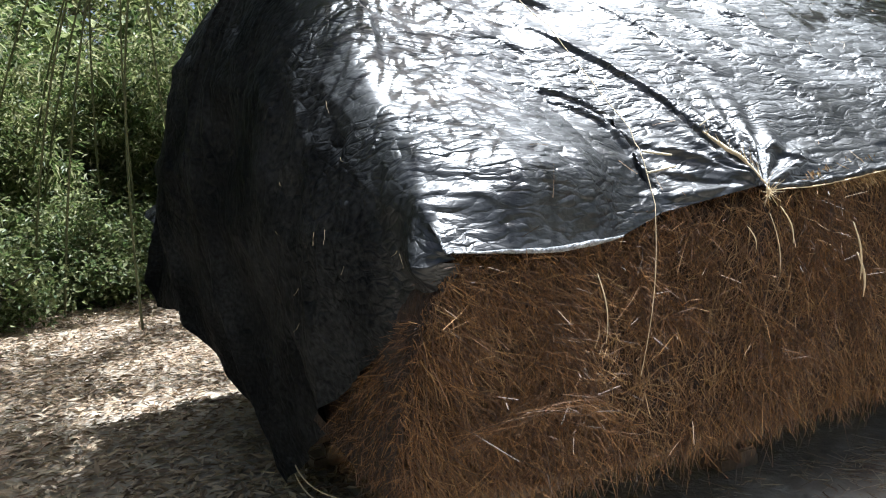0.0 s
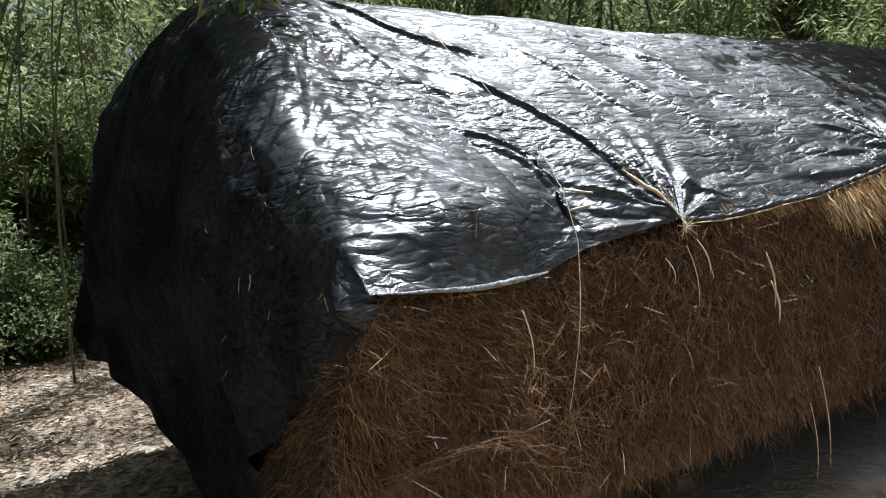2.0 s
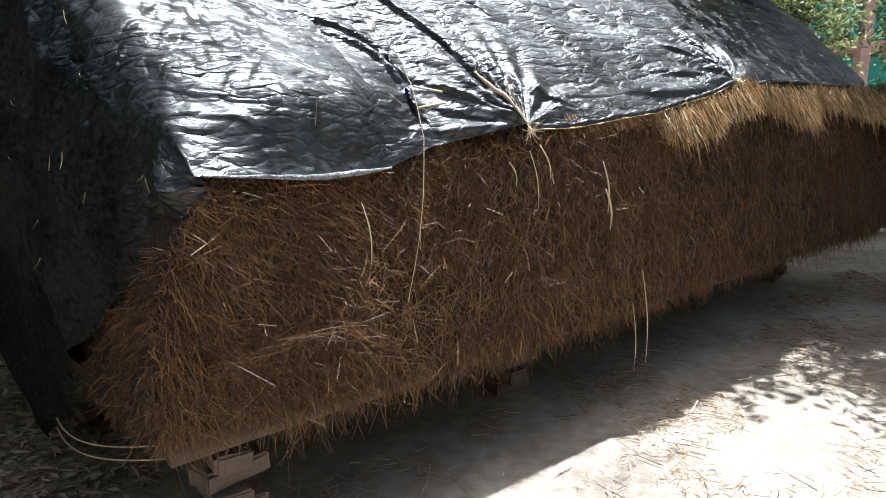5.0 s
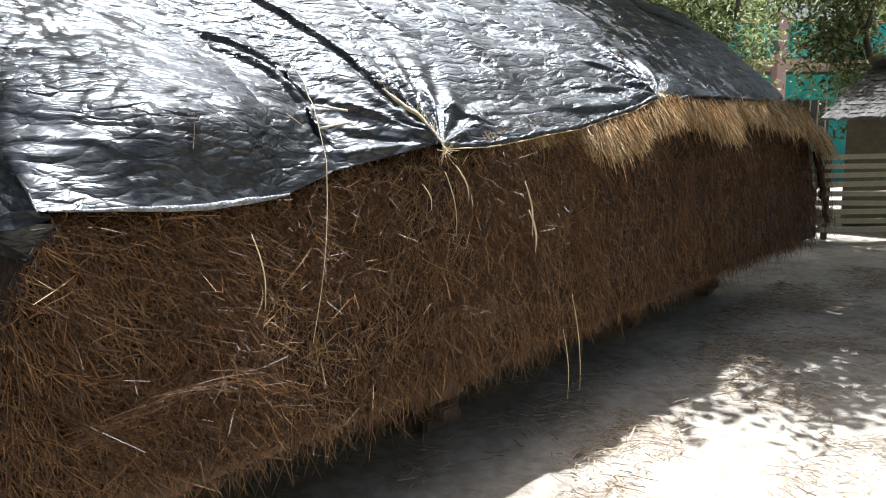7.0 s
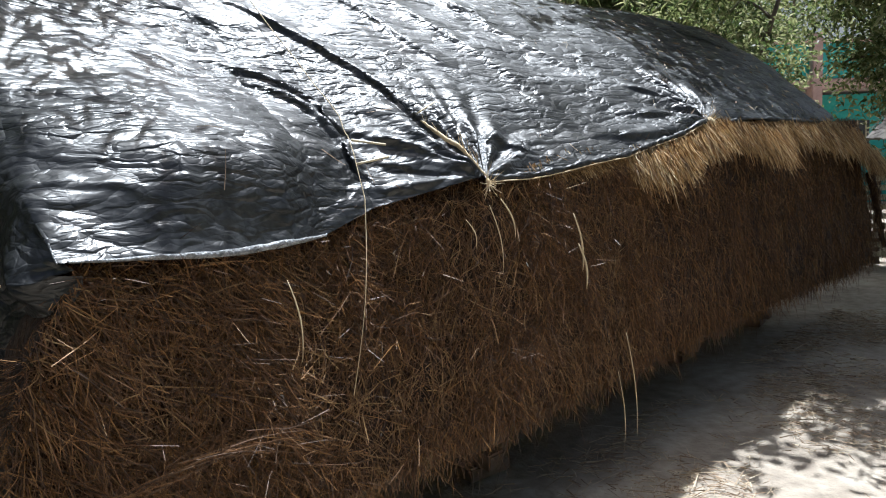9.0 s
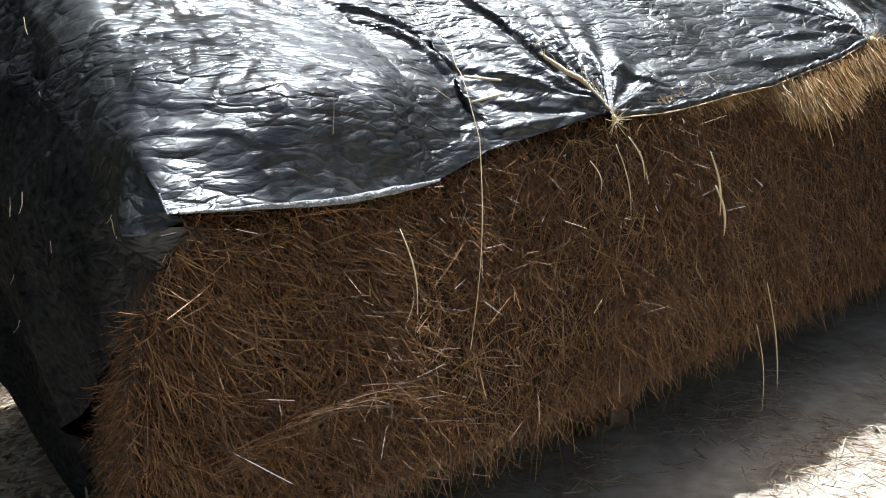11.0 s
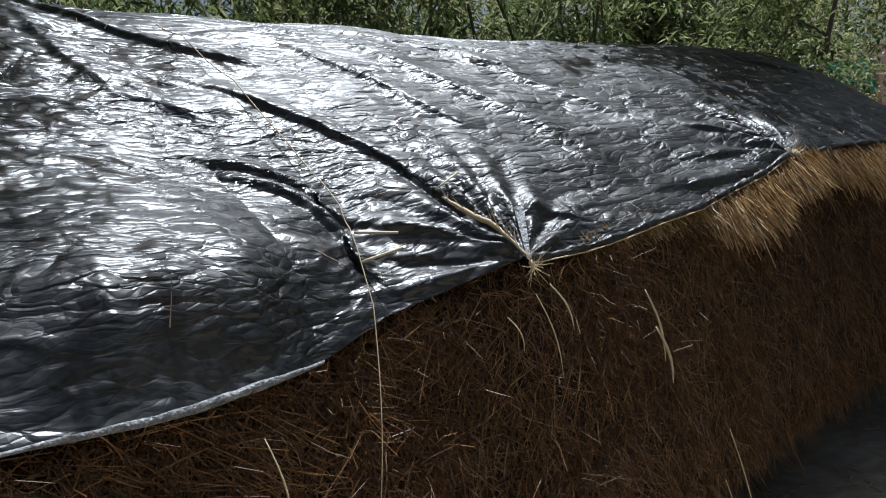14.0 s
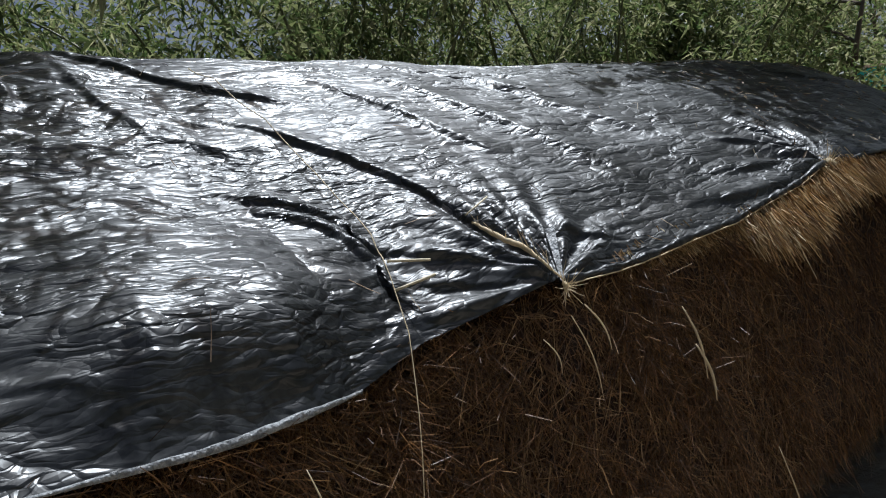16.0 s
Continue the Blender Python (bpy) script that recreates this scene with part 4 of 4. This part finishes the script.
# bamboo canopy over the near end, standing beside the camera's way
for x, y, c, h, n, ln in ((-5.4, 2.2, 9, 6.2, 3600, (0.22, 0.16)), (-4.6, 0.2, 9, 6.2, 3600, (0.2, 0.2)), (-5.6, 3.8, 8, 6.4, 3200, (0.2, 0.12))):
    bamboo_clump(x, y, c, h, n, 1.0, 0.16, 0.5, ln, 1.0, "bamboo clump arching over the yard's near side")
# the crown that shades the far half of the stack
def shade_tree():
    x, y = at(13.6, -0.5)
    ob = thing("tree", "spreading leafy tree over the stack's far half", "tree", "trees round the yard", m=pose(x, y, 0))
    f = np.linspace(0, 1, 16)[:, None]
    P = np.array([-0.9, -0.3, 6.8]) * f + np.array([0.25, -0.1, 0]) * np.sin(3 * f)
    part("trunk", mesh_np("trunk", *tube(P, 0.11 * (1 - 0.7 * f[:, 0]), 10), BARK, True), ob)
    limbs, tips = [], []
    inv = pose(x, y, 0).inverted() @ STACK
    for k in range(185):
        we = rng.uniform(-2.8, 3.0)
        se = rng.uniform(4.05 if we > 0.65 else 4.8, 11.8)
        e = np.array(inv @ Vector((se, we, rng.uniform(4.1, 4.9) + 0.17 * max(0, se - 5))))
        g = np.linspace(0, 1, 9)[:, None]
        L = P[12] * (1 - g) + e * g + np.array([0, 0, 0.5]) * np.sin(3.14 * g)
        limbs.append(tube(L, 0.05 * (1 - 0.85 * g[:, 0]), 6))
        for _ in range(20):
            tips.append(L[rng.integers(4, 9)] * 0.4 + e * 0.6 + rng.normal(size=3) * np.array([0.32, 0.32, 0.2]))
    # low twigs that dip into view
    c = np.array(inv @ Vector((6.4, 0.2, 4.4)))
    sprigs = []
    for low_end in ((3.85, -0.5, 2.46), (4.6, -0.30, 2.62), (4.6, -0.46, 2.50), (4.8, -0.66, 2.42), (5.2, -0.42, 2.66), (5.0, -0.75, 2.62)):
        e = np.array(inv @ Vector(low_end))
        g = np.linspace(0, 1, 12)[:, None]
        L = P[12] * (1 - g) ** 2 + 2 * g * (1 - g) * c + e * g ** 2
        limbs.append(tube(L, 0.022 * (1 - 0.85 * g[:, 0]), 6))
        sprigs += [L[11], L[11] + np.array([0.1, -0.1, 0.05]), L[10]]
    low_twig = spray(np.array(sprigs), 0.09, 420, 0.12, 0.017, 0.8)
    tagged(part("low_twig", mesh_np("low_twig", *low_twig, LEAF), ob), kind="stuff")
    part("branching", mesh_np("branching", *join(limbs), BARK, True), ob)
    tagged(part("crown", mesh_np("crown", *spray(np.array(tips), 0.12, 46000, 0.13, 0.040, 0.3), LEAF), ob), kind="stuff")
shade_tree()
# bamboo culm that arches over the near end and drops its leaves into view
def arching_bamboo():
    x, y = -4.9, 8.0
    ob = thing("bamboo", "arching bamboo stem drooping over the stack's near end", "bamboo", m=pose(x, y, 0))
    inv = pose(x, y, 0).inverted() @ STACK
    tips = []
    ends = [((0.35, 0.5, 3.0), 4.2), ((-0.1, 1.1, 3.0), 3.9), ((0.8, 0.9, 3.3), 4.6)]
    ends += [((rng.uniform(0.1, 1.3), rng.uniform(1.4, 4.4), rng.uniform(3.7, 4.8)), 5.2) for _ in range(9)]
    for e, top in ends:
        a, b = np.array([rng.normal() * 0.9, rng.normal() * 0.7, 0]), np.array(inv @ Vector(e))
        g = np.linspace(0, 1, 30)[:, None]
        L = a * (1 - g) ** 2 + 2 * g * (1 - g) * np.array([b[0] * 0.35, b[1] * 0.35, top * 1.25]) + b * g ** 2
        part("culm", mesh_np("culm", *tube(L, 0.013 * (1 - 0.8 * g[:, 0]) * (1 + 0.1 * (np.arange(30) % 2)), 7), CULM, True), ob)
        for q in range(21, 30):
            for _ in range(4):
                tips.append(L[q] + rng.normal(size=3) * np.array([0.24, 0.24, 0.12]))
    for c in ((-0.16, 1.1, 2.66), (0.05, 1.05, 2.68)):
        for _ in range(5):
            tips.append(np.array(inv @ Vector(c)) + rng.normal(size=3) * 0.06)
    tagged(part("foliage", mesh_np("foliage", *spray(np.array(tips), 0.10, 10000, 0.15, 0.013, 0.9), LEAF), ob), kind="stuff")
arching_bamboo()

# yard's far side ----------------------------------------------------------
def build_hut():
    ob = thing("mud_hut", "low mud-walled hut with a grey weathered thatched roof", "hut", m=pose(9.95, 8.25, 0, 0, 0, -68))
    me = box_mesh("wall", (3.4, 2.8, 1.75), MUD, 0.05, 0.012, 4)
    w = part("wall", me, ob)
    w.location = (1.7, 1.4, 0.875)
    for k in range(14):
        z0, out = 1.66 + 0.068 * k, 0.42 - 0.14 * k
        m = 64
        x = np.linspace(-0.22 + 0.01 * k, 3.85 - 0.02 * k, m)
        for y0, sg in ((-out, 1), (2.8 + out, -1)):
            V = []
            for dz, dy in ((0.0, 0.0), (0.04, 0.0), (0.16, 0.30), (0.10, 0.30)):
                V.append(np.stack([x + 0.008 * rng.normal(size=m), y0 + sg * dy + 0.02 * rng.normal(size=m), z0 + dz + 0.007 * rng.normal(size=m)], 1))
            me = mesh_np("thatch_course", np.concatenate(V), np.concatenate([np.stack([a * m + np.arange(m - 1), a * m + np.arange(1, m), b * m + np.arange(1, m), b * m + np.arange(m - 1)], 1) for a, b in ((0, 1), (1, 2), (2, 3), (3, 0))]), THATCH)
            part("thatch_course", me, ob)
    n = 2600
    root = np.stack([rng.uniform(-0.22, 3.85, n), rng.uniform(-0.45, 0.7, n), np.zeros(n)], 1)
    root[:, 2] = 1.70 + (root[:, 1] + 0.42) * 0.486 + 0.03
    V, F = strands(root, np.stack([0.25 * rng.normal(size=n), -np.ones(n), -0.5 + 0.12 * rng.normal(size=n)], 1), rng.uniform(0.06, 0.2, n), rng.uniform(0.002, 0.004, n), 0.02 * rng.normal(size=(n, 3)))
    tagged(part("loose_thatch", mesh_np("loose_thatch", V, F, THATCH), ob), kind="stuff")
    for sx in (0.02, 3.38):
        g = np.array([[sx, -0.1, 1.7], [sx, 2.9, 1.7], [sx, 1.4, 2.55], [sx + 0.06, -0.1, 1.7], [sx + 0.06, 2.9, 1.7], [sx + 0.06, 1.4, 2.55]])
        part("gable", mesh_np("gable", g, [np.array([[0, 1, 2], [3, 5, 4]]), np.array([[0, 3, 4, 1], [1, 4, 5, 2], [2, 5, 3, 0]])], MUD), ob)
build_hut()

def build_house():
    ob = thing("teal_house", "two-storey teal limewashed house with pink columns and slab", "house", m=pose(16.2, 16.3, 0, 0, 0, -14))
    def block(name, size, loc, mat, label=""):
        o = part(name, box_mesh(name, size, mat, 0.02), ob, label)
        o.location = loc
        return o
    block("rear_wall", (10.8, 0.25, 3.6), (4.1, 2.4, 1.8), TEAL)
    block("lower_wall", (10.8, 0.2, 3.3), (4.1, 1.0, 1.65), TEAL)
    block("slab", (11.0, 2.9, 0.26), (4.1, 1.1, 3.5), PINK, "pink floor slab edge")
    block("parapet", (10.9, 0.14, 1.0), (4.1, -0.2, 4.13), TEAL)
    block("coping", (11.0, 0.24, 0.07), (4.1, -0.2, 4.665), PINK, "weathered pale coping of the parapet")
    for k in range(3):
        block("column", (0.30, 0.30, 4.9), (0.2 + 3.8 * k, -0.3, 2.45), PINK, "pink limewashed column")
    for k in range(3):
        f = block("window", (1.1, 0.08, 1.2), (2.1 + 3.0 * k, 0.88, 1.9), DARK)
        for j in range(4):
            b = part("bar", box_mesh("bar", (0.04, 0.04, 1.2), PALE, 0.005), f)
            b.location = (-0.4 + 0.27 * j, -0.06, 0)
    cv, cf = tube(np.array([[1.7, -0.5, 3.5], [2.3, -0.55, 2.9], [2.9, -0.55, 2.2]]), [0.04, 0.04, 0.04], 8)
    part("drain_pipe", mesh_np("drain_pipe", cv, cf, PALE, True), ob, "pale slanting drain pipe")
build_house()

# fence and posts by the far end
def fence():
    ob = thing("fence", "low fence of pale split bamboo slats", "fence", m=pose(8.10, 7.35, 0, 0, 0, -25))
    for k in range(9):
        o = part("slat", box_mesh("slat", (2.6, 0.025, 0.07), PALE, 0.006, 0.004, k), ob)
        o.location = (0.4, rng.uniform(-0.01, 0.01), 0.14 + 0.125 * k)
        o.rotation_euler = (0, rng.uniform(-0.02, 0.02), 0)
    for k in range(3):
        o = part("post", box_mesh("post", (0.07, 0.07, 1.35), WOOD, 0.012, 0.006, k), ob)
        o.location = (-0.8 + 1.2 * k, 0.05, 0.675)
fence()
def hanging_bundle():
    ob = thing("straw_bundle", "dark bundle of straw hanging from the thatch's far corner", "straw bundle", m=STACK)
    P = np.linspace((6.42, 0.12, 1.32), (6.62, 0.05, 0.62), 12) + 0.008 * rng.normal(size=(12, 3))
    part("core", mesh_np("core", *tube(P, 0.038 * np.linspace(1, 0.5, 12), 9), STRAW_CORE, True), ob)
    n = 420
    k = rng.integers(0, 11, n)
    V, F = strands(P[k] + 0.04 * rng.normal(size=(n, 3)), np.stack([0.25 + 0.2 * rng.normal(size=n), 0.2 * rng.normal(size=n), -np.ones(n)], 1), rng.uniform(0.08, 0.22, n), rng.uniform(0.001, 0.002, n), 0.02 * rng.normal(size=(n, 3)))
    tagged(part("loose_straw", mesh_np("loose_straw", V, F, SHADED_STRAW), ob), kind="stuff")
hanging_bundle()

# trees that shade the yard
tree(8.6, 13.6, 7.5, 2.5, 9000, 0.19, "leafy dark green tree beside the house", 0.15, 0.6)
tree(12.3, 15.8, 7.5, 2.4, 8000, 0.19, "leafy dark green tree beside the house", 0.15, 0.35)
tree(11.2, 13.0, 7.0, 1.6, 6000, 0.17, "leafy dark green tree beside the house", 0.13, 0.3)
tree(-3.2, 13.2, 7.5, 2.6, 8000, 0.17, "tall leafy tree behind the bamboo", 0.14, 0.2)
tree(19, 24, 10, 3.2, 6000, 0.24, "pale sunlit tree beyond the house", 0.2, 0.4)
tree(28, 22, 10, 3.2, 6000, 0.24, "pale sunlit tree beyond the house", 0.2, 0.4)
tree(24, 25, 11, 3.4, 7000, 0.24, "pale sunlit tree beyond the house", 0.2, 0.5)
tree(12.3, 9.4, 5.6, 1.9, 9000, 0.15, "leafy yellow-green tree behind the mud hut", 0.11, 0.5)
tree(-7.5, 14.5, 7.0, 2.8, 11000, 0.2, "tall leafy tree behind the bamboo", 0.14, 0.12)
tree(8.0, 15.5, 8.0, 3.0, 5200, 0.16, "tall leafy tree behind the bamboo", 0.16)
bush(9.0, 9.5, 0.6, 0.5, 2.1, 900, 0.11, "small yellow-green bush by the fence")
# litter on the ground
def litter():
    n = 44000
    x, y = rng.uniform(-5.5, -0.3, n), rng.uniform(2.6, 9.0, n)
    L = leaves(np.stack([x, y, rng.uniform(0.004, 0.02, n)], 1), rng.normal(size=(n, 3)) * np.array([1, 1, 0.06]), rng.uniform(0.03, 0.11, n), rng.uniform(0.004, 0.014, n), 0.0)
    L[0][:, 2] = np.maximum(L[0][:, 2], 0.006)
    thing("leaf_litter", "dry bamboo leaves and chaff scattered on the earth", "litter", kind="stuff", data=mesh_np("leaf_litter", *L, LEAF_LITTER))
    n = 26000
    s, w = rng.uniform(-0.6, 8, n), -np.abs(rng.normal(0, 1.1, n)) + 0.45
    thick = value_noise(np.stack([s * 1.7, w * 3.0, s * 0], 1), 71) + 0.5 * value_noise(np.stack([s * 5, w * 7, s * 0], 1), 72) + 0.5 * np.exp(-((w + 0.15) / 0.3) ** 2)
    keep = thick > rng.uniform(-0.1, 0.9, n)
    s, w = s[keep], w[keep]
    n = len(s)
    S = strands(np.stack([s, w, rng.uniform(0.004, 0.014, n)], 1), np.stack([rng.normal(size=n), rng.normal(size=n), 0.03 * rng.normal(size=n)], 1), rng.uniform(0.02, 0.10, n) * np.where(rng.random(n) < 0.08, 2, 1), rng.uniform(0.0012, 0.0034, n), 0.012 * rng.normal(size=(n, 3)) * np.array([1, 1, 0.1]))
    S[0][:, 2] = np.maximum(S[0][:, 2], 0.003)
    thing("scattered_straw", "loose straw stalks scattered over the yard", "straw", kind="stuff", m=STACK, data=mesh_np("scattered_straw", *S, LITTER))
litter()
